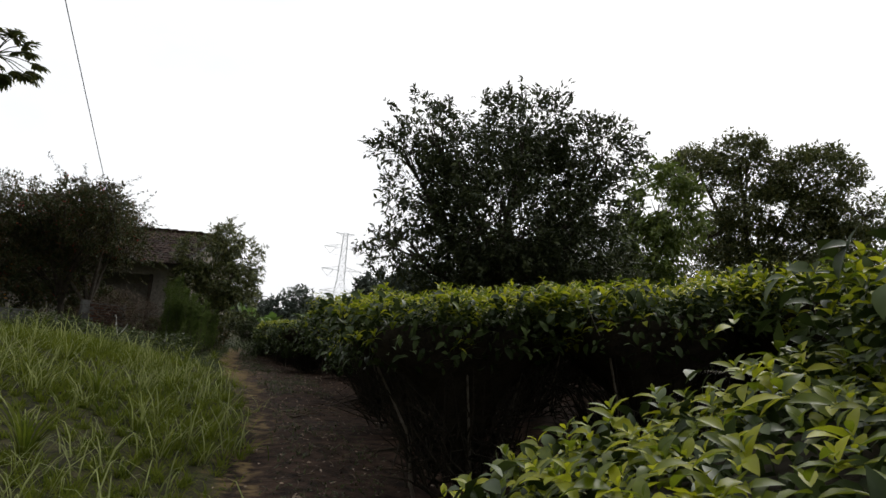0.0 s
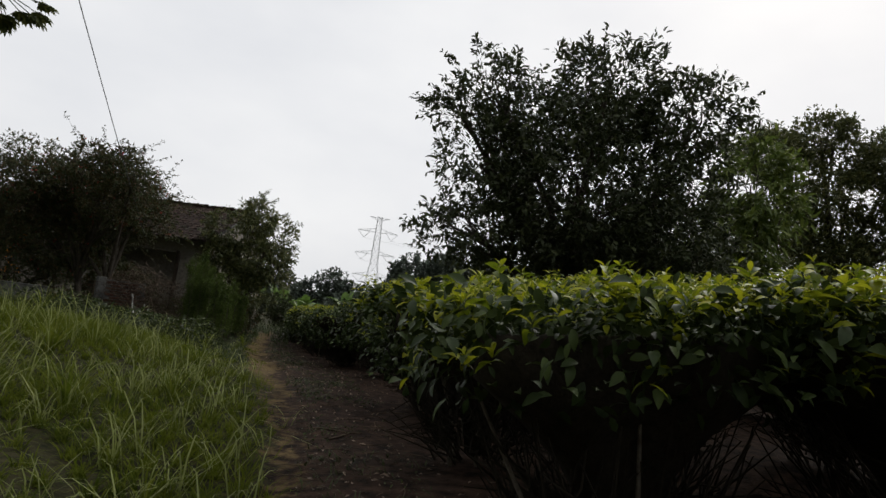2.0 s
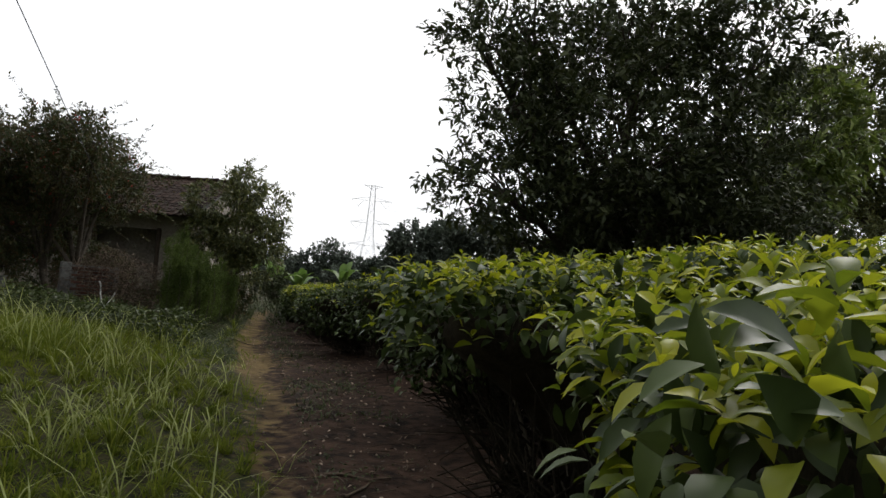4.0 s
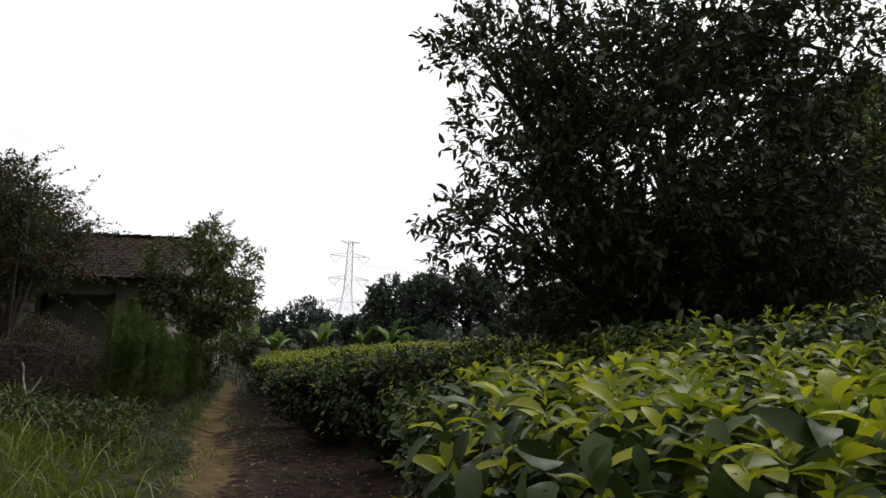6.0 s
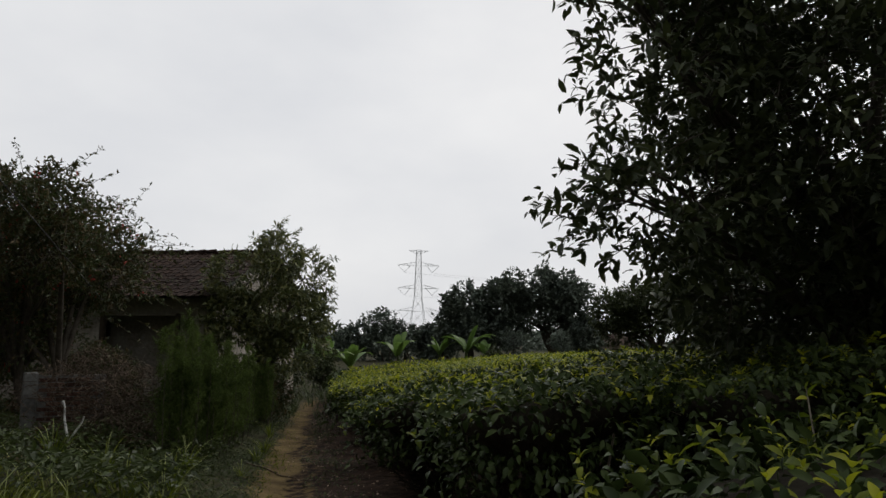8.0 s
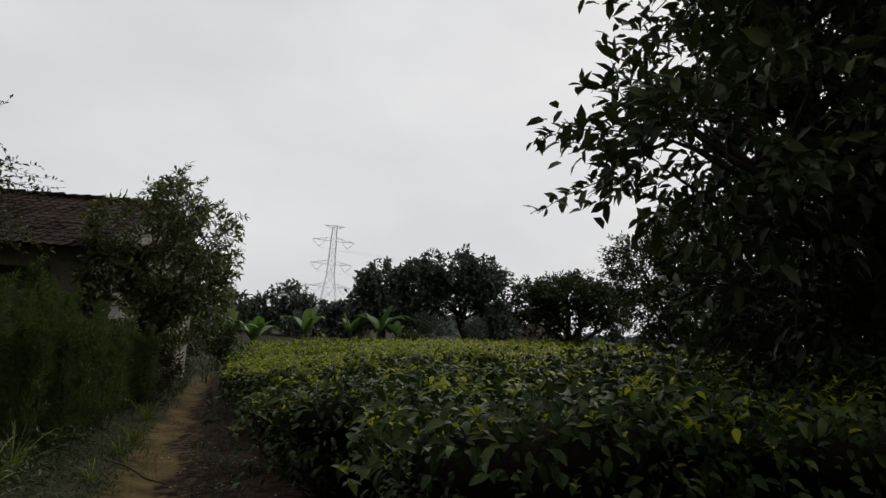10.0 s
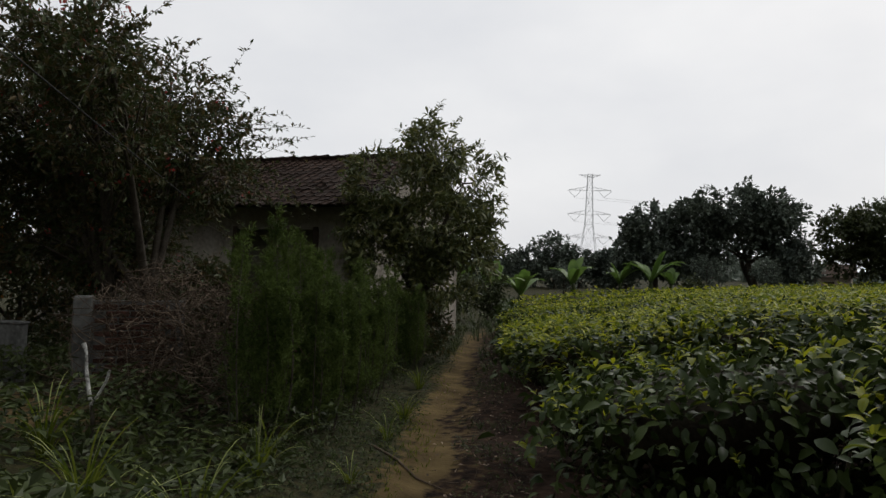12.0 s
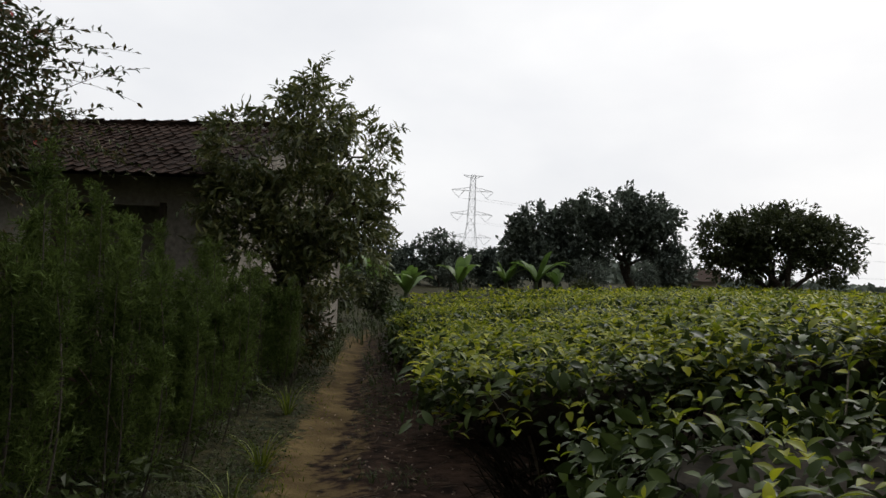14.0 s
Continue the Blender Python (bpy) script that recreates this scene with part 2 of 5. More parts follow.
class Tubes:
    """Tapered tubes along lines of points, gathered into one mesh."""

    def __init__(self):
        self.v, self.f, self.n = [], [], 0

    def add(self, pts, radii, sides=5):
        pts = np.asarray(pts, float)
        radii = np.broadcast_to(np.asarray(radii, float), (len(pts),))
        tan = unit(np.gradient(pts, axis=0))
        ref = np.array([0.31, 0.9, 0.2]) if abs(tan[0][2]) > 0.8 else np.array([0.1, 0.2, 1.0])
        u = unit(np.cross(tan, ref))
        w = np.cross(tan, u)
        ang = np.linspace(0, 2 * np.pi, sides, endpoint=False)
        ring = pts[:, None] + radii[:, None, None] * (np.cos(ang)[None, :, None] * u[:, None] + np.sin(ang)[None, :, None] * w[:, None])
        k = len(pts)
        idx = self.n + np.arange(k * sides).reshape(k, sides)
        nxt = np.roll(idx, -1, axis=1)
        self.f.append(np.stack([idx[:-1], nxt[:-1], nxt[1:], idx[1:]], -1).reshape(-1, 4))
        self.v.append(ring.reshape(-1, 3))
        self.n += k * sides

    def mesh(self, name, mat):
        return quick_mesh(name, np.concatenate(self.v), np.concatenate(self.f), mat, True)


# leaf shapes: along (0..1), across (-1..1), lift
LEAF_FINE = (np.array([(0, 0, 0), (0.46, 0, 0.03), (1, 0, -0.17), (0.22, 0.80, 0.09), (0.62, 0.88, 0.03), (0.22, -0.80, 0.09), (0.62, -0.88, 0.03)]),
             np.array([(0, 1, 3), (1, 4, 3), (1, 2, 4), (0, 5, 1), (1, 5, 6), (1, 6, 2)]))
LEAF_ROUND = (np.array([(0, 0, 0), (0.34, 0, 0.03), (0.70, 0, -0.02), (1, 0, -0.16), (0.14, 0.52, 0.05), (0.36, 0.96, 0.10), (0.62, 0.92, 0.06), (0.85, 0.48, -0.05),
                        (0.14, -0.52, 0.05), (0.36, -0.96, 0.10), (0.62, -0.92, 0.06), (0.85, -0.48, -0.05)]),
              np.array([(0, 1, 4), (4, 1, 5), (1, 2, 6), (1, 6, 5), (2, 7, 6), (2, 3, 7), (0, 8, 1), (8, 9, 1), (1, 10, 2), (1, 9, 10), (2, 10, 11), (2, 11, 3)]))
LEAF_PLAIN = (np.array([(0, 0, 0), (0.45, 1, 0.08), (1, 0, -0.1), (0.45, -1, 0.08)]), np.array([(0, 2, 1), (0, 3, 2)]))
BLADE = (np.array([(0, 1, 0), (0, -1, 0), (0.4, 0.85, 0.10), (0.4, -0.85, 0.10), (0.75, 0.55, 0.04), (0.75, -0.55, 0.04), (1, 0, -0.24)]),
         np.array([(0, 1, 3), (0, 3, 2), (2, 3, 5), (2, 5, 4), (4, 5, 6)]))


def leaves(shape, p, along, up, length, width):
    """Arrays of vertices and faces for n leaves at p that point along, with their upper side towards up."""
    tv, tf = shape
    n = len(p)
    along = unit(along)
    side = unit(np.cross(along, up))
    nor = np.cross(side, along)
    length, width = np.broadcast_to(length, (n,)), np.broadcast_to(width, (n,))
    v = (p[:, None] + tv[None, :, 0, None] * (length[:, None] * along)[:, None]
         + tv[None, :, 1, None] * (width[:, None] * side * 0.5)[:, None] + tv[None, :, 2, None] * (length[:, None] * nor)[:, None])
    f = tf[None] + (np.arange(n) * len(tv))[:, None, None]
    return v.reshape(-1, 3), f.reshape(-1, 3)


def leaf_mesh(name, shape, mat, p, along, up, length, width):
    return quick_mesh(name, *leaves(shape, p, along, up, length, width), mat, shape is LEAF_FINE or shape is LEAF_ROUND)


def scatter_dirs(rs, n):
    return unit(rs.normal(size=(n, 3)))


def wave(p, f, seed=0.0):
    """A cheap smooth value of place, about -1 to 1."""
    x, y, z = p[..., 0] * f, p[..., 1] * f, p[..., 2] * f
    return (np.sin(x * 1.7 + seed + np.sin(y * 1.3 + seed)) + np.sin(y * 2.1 - seed * 2 + np.sin(z * 1.9)) + np.sin(z * 1.5 + seed * 3 + np.sin(x * 2.3))) / 3


# ---- the lie of the land ----
PATH_Y = [-6, 0, 4.7, 7.2, 9.6, 12.8, 15.5, 18.5, 23.2, 27.5, 45]
PATH_X = [0.9, -0.38, -1.27, -1.88, -2.66, -3.78, -4.85, -5.7, -7.1, -8.25, -13.5]
EDGE_Y = [-6, 0, 1.95, 4.5, 6.65, 8.85, 11.3, 13.7, 15.95, 20.4, 27.5, 45]
EDGE_X = [1.6, 0.5, 0.25, -0.1, -0.85, -1.4, -2.05, -3.25, -4.2, -5.6, -7.5, -12.5]
RISE_Y = [-8, 0, 4.5, 9.0, 12.4, 17.5, 27, 45, 70, 200]
RISE_Z = [-0.1, 0.1, 0.38, 0.56, 0.48, 0.26, 0.08, 0.25, 0.4, 0.4]


def smooth_interp(y, ys, zs):
    y = np.asarray(y, float)
    return sum(np.interp(y + d, ys, zs) for d in (-1.6, -0.8, 0, 0.8, 1.6)) / 5


def path_x(y):
    return smooth_interp(y, PATH_Y, PATH_X)


def edge_x(y):
    return smooth_interp(y, EDGE_Y, EDGE_X)


def step(x, a, b):
    t = np.clip((np.asarray(x, float) - a) / (b - a), 0, 1)
    return t * t * (3 - 2 * t)


def land(x, y):
    """The ground's height."""
    x, y = np.asarray(x, float), np.asarray(y, float)
    z = smooth_interp(y, RISE_Y, RISE_Z)
    u = x - edge_x(y)
    bank = (0.30 - 0.16 * step(y, 10, 17)) * step(u, -0.1, 2.6) + 0.026 * np.clip(u, 0, 15) * (1 - 0.7 * step(y, 45, 70))
    z = z + bank * (1 - step(np.hypot(x, y), 90, 200))
    v = path_x(y) - 0.4 - x
    z = z + (0.06 * step(v, 0, 0.4) + 0.26 * step(v, 0.2, 3.0)) * (1 - 0.55 * step(y, 12, 15.5)) * (1 - step(np.hypot(x, y), 40, 90))
    z = z - 0.05 * np.exp(-((x - path_x(y)) / 0.28) ** 2)
    near = np.exp(-np.maximum(0, np.hypot(x + 3, y - 10) - 22) / 12)
    return z + near * (0.022 * np.sin(x * 2.3 + y) * np.sin(y * 1.7 - x * 0.6))


# ---- ground ----
def ground():
    def steps(lo, hi, fine, far):
        inner = np.arange(lo, hi + fine / 2, fine)
        out = fine * 1.25 ** np.arange(1, 60)
        up = hi + np.cumsum(out)
        dn = lo - np.cumsum(out)
        return np.concatenate([dn[dn > -far][::-1], inner, up[up < far]])
    xs, ys = steps(-10, 3, 0.11, 2500), steps(-1.5, 24, 0.11, 2500)
    gx, gy = np.meshgrid(xs, ys)
    gz = land(gx, gy)
    v = np.stack([gx, gy, gz], -1).reshape(-1, 3)
    i = np.arange(len(v)).reshape(gx.shape)
    f = np.stack([i[:-1, :-1], i[:-1, 1:], i[1:, 1:], i[1:, :-1]], -1).reshape(-1, 4)
    me = quick_mesh("ground", v, f, GROUND, True)
    u = gx - path_x(gy) - 0.07 * np.sin(gy * 2.1) - 0.04 * np.sin(gy * 5.3 + 1)
    on_path = np.exp(-np.abs(u / (0.27 + 0.12 * step(gy, 9, 13))) ** 2.5) * (0.46 + 0.5 * step(gy, 7.5, 12)) * step(gy, -4, 2) * (1 - step(gy, 26, 32))
    on_path = on_path * (1 - 0.62 * np.exp(-((u - 0.17 - 0.05 * np.sin(gy * 1.7)) / 0.11) ** 2) * step(gy, 8, 11))
    in_tea = step(gx - edge_x(gy), -0.15, 0.3)
    soil = np.maximum(step(u, -0.25, 0.1) * (1 - step(gy, 27, 30)), in_tea * (1 - step(gy, 44, 50)))
    yard = np.exp(-(((gx + 8.6) / 1.8) ** 2 + ((gy - 14.4) / 1.1) ** 2) ** 2)
    for name, a in (("path", np.maximum(on_path, 0.75 * yard)), ("soil", np.maximum(soil, 0.9 * yard))):
        at = me.attributes.new(name, "FLOAT", "POINT")
        at.data.foreach_set("value", a.astype(np.float32).ravel())
    tagged(new("ground", me), "grassy ground with worn ochre footpath and brown soil strip", "ground", kind="structure")


ground()


# ---- trees ----
def tree(name, base, lobes, leaf, mat, label, trunk=0.09, fork=0.4, clumps=900, per=10, spread=0.22, gap=-0.25, freq=1.3, shape=LEAF_FINE, droop=0.0,
         stems=1, bark=BARK, seed=1, twigs=True, category="tree", group="", flowers=None, lean=(0, 0), shell=0.45, sub=7, sprays=0, spray_len=0.6, spray_up=0.45):
    """A tree: tapered trunk and limbs to each lobe of the crown, and leaves in clumps on twigs. Lobes are in world metres: centre and radii."""
    rs = np.random.RandomState(seed)
    base = np.array([base[0], base[1], float(land(base[0], base[1])) - 0.03])
    t = thing(name, base, label, category, group)
    lobes = [np.array(q, float) for q in lobes]
    wood = Tubes()
    mid = sum(q[:3] * q[3] * q[5] for q in lobes) / sum(q[3] * q[5] for q in lobes) - base
    forks = []
    for s in range(stems):
        off = np.array([*(rs.normal(size=2) * 0.12 * (stems > 1)), 0])
        top = off * 3 + np.array([mid[0] * 0.35 + lean[0], mid[1] * 0.35 + lean[1], fork * (0.85 + 0.3 * rs.rand())])
        k = np.linspace(0, 1, 7)[:, None]
        pts = off + k * (top - off) + 0.04 * fork * np.sin(k * 5 + s) * np.array([1, 0.6, 0])
        wood.add(pts, trunk * (1 - 0.35 * k[:, 0]) * (1 + 0.5 * np.exp(-k[:, 0] * 9)), 8)
        forks.append(top)
    centres, outs, lob = [], [], []
    vol = np.array([q[3] * q[4] * q[5] for q in lobes]) ** 0.75
    for i, q in enumerate(lobes):
        c = q[:3] - base
        a = forks[i % len(forks)]
        k = np.linspace(0, 1, 8)[:, None]
        bend = np.array([0, 0, 0.25 * np.linalg.norm(c - a)]) + rs.normal(size=3) * 0.06
        main = a + k * (c - a) + (k * (1 - k)) * bend
        wood.add(main, np.linspace(trunk * 0.62, trunk * 0.22, 8), 6)
        for j in range(sub):
            d = scatter_dirs(rs, 1)[0]
            d[2] = abs(d[2]) * 0.9 - 0.15
            s0 = main[rs.randint(3, 8)]
            e = c + d * q[3:6] * 0.85
            pts = s0 + k[::2] * (e - s0) + (k[::2] * (1 - k[::2])) * rs.normal(size=3) * 0.35
            wood.add(pts, np.linspace(trunk * 0.25, trunk * 0.05, len(pts)), 4)
        n = int(clumps * vol[i] / vol.sum() * 1.6)
        d = scatter_dirs(rs, n)
        r = (shell + (1 - shell) * rs.rand(n)) ** 0.7
        rough = 1 + 0.22 * wave(d, 3.1, seed + i)
        p = c + d * q[3:6] * (r * rough)[:, None]
        keep = (wave(p, freq, seed) + 0.55 * wave(p, freq * 2.7, seed + 3) > gap) | (rs.rand(n) < 0.12)
        keep &= p[:, 2] > 0.2
        centres.append(p[keep])
        outs.append(unit(d[keep] * np.array([1, 1, 0.7]) + 0.35 * rs.normal(size=(keep.sum(), 3))))
    p, o = np.concatenate(centres), np.concatenate(outs)
    o[:, 2] -= droop
    o = unit(o)
    if twigs:
        for q, d in zip(p[::3], o[::3]):
            wood.add([q - d * spread * 1.6, q - d * spread * 0.4, q + d * spread * 0.7], [trunk * 0.05, trunk * 0.035, trunk * 0.02], 3)
    part_of("trunk", wood.mesh("trunk", bark), t, "forked trunk and limbs")
    n = len(p) * per
    k = np.repeat(np.arange(len(p)), per)
    along = unit(o[k] * 0.7 + 0.75 * scatter_dirs(rs, n) - np.array([0, 0, droop * 0.6]))
    pos = p[k] + o[k] * (rs.rand(n, 1) * 1.3 - 0.5) * spread + scatter_dirs(rs, n) * spread * 0.35
    up = unit(np.array([0, 0, 1.0]) + 0.6 * rs.normal(size=(n, 3)))
    size = leaf[0] * (0.6 + 0.7 * rs.rand(n))
    part_of("crown", leaf_mesh("crown", shape, mat, pos, along, up, size, size * leaf[1]), t, "uneven leafy crown with gaps")
    if sprays:
        far = np.argsort(-np.linalg.norm((p - mid) / np.abs(p - mid).max(0), axis=1))
        pick = far[rs.choice(max(1, len(p) // 4), min(sprays, len(p) // 4), replace=False)]
        sw, SP, SA = Tubes(), [], []
        for i in pick:
            d = unit(unit(p[i] - mid) * np.array([1, 1, spray_up / 0.45]) + np.array([0, 0, spray_up]) + 0.35 * rs.normal(size=3))
            L = spray_len * (0.5 + 0.7 * rs.rand())
            k = np.linspace(0, 1, 6)[:, None]
            pts = p[i] + d * k * L - np.array([0, 0, 1.0]) * (0.25 * L * k ** 2)
            sw.add(pts, np.linspace(trunk * 0.05, trunk * 0.015, 6), 3)
            m = 22
            w = 0.15 + 0.85 * rs.rand(m)
            SP.append(p[i] + d * w[:, None] * L - np.array([0, 0, 1.0]) * (0.25 * L * w[:, None] ** 2))
            SA.append(unit(d * 0.6 + 0.9 * scatter_dirs(rs, m)))
        SP, SA = np.concatenate(SP), np.concatenate(SA)
        sz = leaf[0] * (0.5 + 0.6 * rs.rand(len(SP)))
        part_of("outer_sprays", leaf_mesh("outer_sprays", shape, mat, SP, SA, unit(np.array([0, 0, 1.0]) + 0.5 * rs.normal(size=SP.shape)), sz, sz * leaf[1]), t, "long leafy shoots standing out of the crown")
        tagged(part_of("shoot_wood", sw.mesh("shoot_wood", bark), t), kind="stuff")
    if flowers:
        fm, cnt = flowers
        pick = rs.choice(len(p), min(cnt, len(p)), replace=False)
        k = np.repeat(pick, 5)
        pos = p[k] + o[k] * spread + scatter_dirs(rs, len(k)) * 0.06
        part_of("blossom", leaf_mesh("blossom", LEAF_PLAIN, fm, pos, scatter_dirs(rs, len(k)), scatter_dirs(rs, len(k)), 0.05, 0.035), t, "small scattered blossoms")
    return t


# the broad dark tree in the tea
tree("broadleaf_tree", (0.9, 12.9), [
    (0.9, 12.8, 4.2, 1.9, 1.9, 1.55), (-0.6, 12.3, 5.2, 0.7, 0.8, 0.75), (-1.1, 12.0, 4.75, 0.55, 0.6, 0.55), (1.2, 12.3, 5.4, 1.0, 1.1, 0.85), (2.6, 12.2, 5.1, 0.85, 0.9, 0.75),
    (-0.68, 12.0, 3.95, 0.75, 0.8, 0.8), (-0.78, 11.95, 2.95, 0.78, 0.8, 0.6), (2.3, 12.3, 3.5, 1.1, 1.2, 1.0), (0.8, 11.8, 3.6, 1.25, 1.0, 1.2), (1.0, 14.0, 3.9, 1.3, 1.1, 1.5), (1.5, 12.4, 2.7, 1.6, 1.2, 0.7), (3.0, 12.7, 2.6, 1.1, 1.0, 0.6), (2.4, 13.6, 3.3, 1.2, 1.1, 1.1), (0.2, 12.8, 2.3, 1.0, 0.9, 0.45)],
    (0.105, 0.42), LEAF_DARK, "broad multi-stemmed dark green tree in tea field", 0.11, 1.0, 3000, 12, 0.19, -0.46, 1.6, stems=4, seed=3, sub=9, sprays=110, spray_len=0.45)
tree("young_leafy_tree", (5.0, 15.6), [(4.75, 15.4, 5.0, 0.75, 0.9, 1.0), (4.6, 15.4, 3.9, 0.8, 0.9, 0.8), (5.3, 15.4, 4.6, 0.6, 0.8, 0.8), (4.2, 15.4, 3.0, 0.9, 0.9, 0.7)],
     (0.20, 0.33), LEAF_BRIGHT, "slim young tree with long yellow-green leaves", 0.07, 1.2, 520, 9, 0.24, -0.3, 1.4, droop=0.25, seed=5)
tree("spreading_tree", (10.6, 24.0), [
    (8.9, 24.4, 8.4, 1.3, 1.6, 0.9), (10.2, 24.0, 9.0, 1.0, 1.4, 0.7), (12.3, 23.0, 8.2, 1.6, 1.7, 1.0), (13.8, 22.3, 6.9, 1.5, 1.6, 0.8), (11.0, 23.6, 7.0, 1.9, 1.8, 1.0),
    (9.1, 24.3, 6.1, 1.2, 1.5, 0.9), (12.9, 22.8, 5.7, 1.6, 1.6, 0.8), (10.6, 23.8, 5.2, 1.5, 1.5, 0.6)],
    (0.14, 0.5), LEAF_MID, "tall spreading tree with layered feathery foliage", 0.16, 3.0, 3200, 13, 0.30, -0.35, 0.9, shape=LEAF_PLAIN, seed=7, twigs=False)
tree("field_tree", (2.8, 21.7), [(1.95, 22.05, 3.4, 0.75, 0.85, 0.85), (2.7, 21.8, 3.95, 0.85, 0.9, 0.8), (3.5, 21.5, 3.4, 0.9, 0.85, 0.85), (2.2, 22.0, 2.6, 0.7, 0.8, 0.55), (3.1, 21.7, 2.5, 0.8, 0.8, 0.55), (3.9, 21.4, 2.5, 0.7, 0.7, 0.6), (2.9, 21.6, 1.9, 1.1, 0.8, 0.4)],
     (0.095, 0.42), LEAF_DARK, "dense dark tree standing in the tea field", 0.09, 0.9, 1900, 11, 0.18, -0.45, 1.9, shape=LEAF_PLAIN, seed=8, twigs=False)
tree("field_tree", (4.7, 20.5), [(4.6, 20.5, 3.5, 1.0, 1.0, 0.95), (5.4, 20.2, 3.85, 1.0, 1.0, 0.85), (4.1, 20.6, 2.8, 0.75, 0.8, 0.6), (5.2, 20.3, 2.9, 1.0, 0.9, 0.7), (6.3, 19.9, 3.2, 0.9, 0.9, 0.9), (4.9, 20.4, 2.3, 0.8, 0.7, 0.4)],
     (0.095, 0.42), LEAF_DARK, "dense dark tree with bare lower trunk in tea field", 0.09, 1.1, 1500, 11, 0.18, -0.45, 1.9, shape=LEAF_PLAIN, seed=9, twigs=False)
# left of the path
tree("flowering_shrub_tree", (-9.4, 17.0), [
    (-9.6, 16.8, 3.3, 1.1, 1.1, 0.9), (-10.2, 16.4, 3.45, 0.9, 0.9, 0.55), (-9.35, 17.1, 3.6, 0.65, 0.7, 0.5), (-10.9, 16.2, 3.4, 1.1, 1.0, 0.9), (-10.1, 15.8, 3.55, 0.9, 0.9, 0.5), (-9.4, 16.4, 3.7, 0.6, 0.7, 0.45), (-8.6, 16.7, 3.7, 0.5, 0.6, 0.5), (-9.2, 15.5, 3.85, 0.7, 0.6, 0.4), (-8.3, 15.2, 3.75, 0.7, 0.6, 0.45), (-7.75, 15.0, 3.55, 0.55, 0.5, 0.4), (-8.5, 15.6, 3.1, 0.8, 0.6, 0.5), (-8.6, 17.2, 2.9, 0.7, 0.8, 0.5),
    (-9.6, 17.0, 2.4, 1.0, 1.0, 0.8), (-10.3, 16.7, 2.2, 1.2, 1.0, 0.9), (-11.2, 16.6, 2.6, 1.0, 1.0, 0.8), (-8.45, 16.9, 3.3, 0.6, 0.6, 0.5)],
    (0.085, 0.42), LEAF_RUSTY, "tangled flowering shrub tree with reddish blossoms", 0.08, 0.9, 2300, 13, 0.22, -0.4, 1.7, stems=3, seed=11, shape=LEAF_PLAIN, flowers=(PINK, 120), category="shrub", sub=10, sprays=300, spray_len=0.85, spray_up=0.2)
tree("small_leafy_tree", (-7.5, 21.3), [
    (-7.3, 21.2, 3.7, 0.75, 0.75, 0.65), (-7.95, 20.9, 3.2, 0.7, 0.7, 0.6), (-8.05, 20.8, 2.5, 0.5, 0.5, 0.6), (-6.7, 21.5, 3.3, 0.65, 0.7, 0.6), (-7.2, 21.2, 2.5, 1.0, 0.9, 0.8), (-6.6, 21.5, 2.2, 0.55, 0.7, 0.6), (-7.8, 21.0, 2.0, 0.7, 0.8, 0.7), (-7.0, 21.3, 1.6, 0.75, 0.7, 0.5)],
    (0.13, 0.32), LEAF_MID, "small dense tree with narrow glossy leaves beside house", 0.06, 1.0, 1350, 10, 0.17, -0.22, 2.1, droop=0.1, seed=13, sprays=60, spray_len=0.4)


tree("dense_shrub", (-8.0, 18.2), [(-9.3, 18.0, 1.2, 0.8, 0.6, 0.6), (-7.9, 18.5, 0.7, 0.6, 0.5, 0.35)], (0.10, 0.42), LEAF_RUSTY, "dense dark shrub against the house wall", 0.04, 0.4, 620, 11, 0.2, -0.45, 1.5,
     seed=15, category="shrub", twigs=False, shape=LEAF_PLAIN)
tree("dense_shrub", (-7.5, 20.3), [(-7.35, 20.5, 0.75, 0.45, 0.5, 0.6), (-7.6, 19.8, 0.7, 0.4, 0.5, 0.55), (-7.3, 21.2, 0.7, 0.5, 0.5, 0.5)], (0.09, 0.42), LEAF_RUSTY, "dense dark shrub at the small tree's foot", 0.04, 0.3, 520, 11, 0.18, -0.5, 1.5,
     seed=19, category="shrub", twigs=False, shape=LEAF_PLAIN)
tree("dense_shrub", (-11.6, 17.2), [(-11.6, 17.2, 1.7, 1.3, 0.8, 0.9), (-13.2, 16.8, 1.9, 1.3, 0.8, 1.0), (-10.4, 17.6, 1.4, 1.0, 0.8, 0.8)], (0.10, 0.42), LEAF_RUSTY, "dense dark shrub behind the garden wall", 0.05, 0.4, 800, 11, 0.2, -0.45, 1.5,
     seed=16, category="shrub", twigs=False, shape=LEAF_PLAIN)
tree("dense_shrub", (1.4, 13.1), [(0.5, 13.0, 1.9, 0.8, 0.6, 0.5), (1.7, 13.1, 1.95, 1.0, 0.7, 0.6), (3.1, 13.1, 2.1, 1.1, 0.8, 0.6)], (0.10, 0.42), LEAF_DARK, "dense dark undergrowth round the broad tree's stems", 0.04, 0.5, 480, 11, 0.2, -0.4, 1.5,
     seed=22, category="shrub", twigs=False, shape=LEAF_PLAIN)
tree("far_shrub", (14.5, 20.5), [(13.0, 21.0, 4.4, 1.8, 1.2, 1.2), (15.6, 20.0, 4.9, 1.9, 1.3, 1.4), (10.8, 21.8, 4.0, 1.5, 1.0, 1.0), (8.6, 22.8, 4.0, 1.3, 1.0, 0.8), (13.5, 21, 3.0, 2.5, 1.2, 1.2)], (0.13, 0.45), LEAF_MID, "dense green shrub beyond the tea bushes", 0.07, 0.8, 1500, 11, 0.25, -0.5, 1.2,
     seed=18, category="shrub", twigs=False, shape=LEAF_PLAIN)


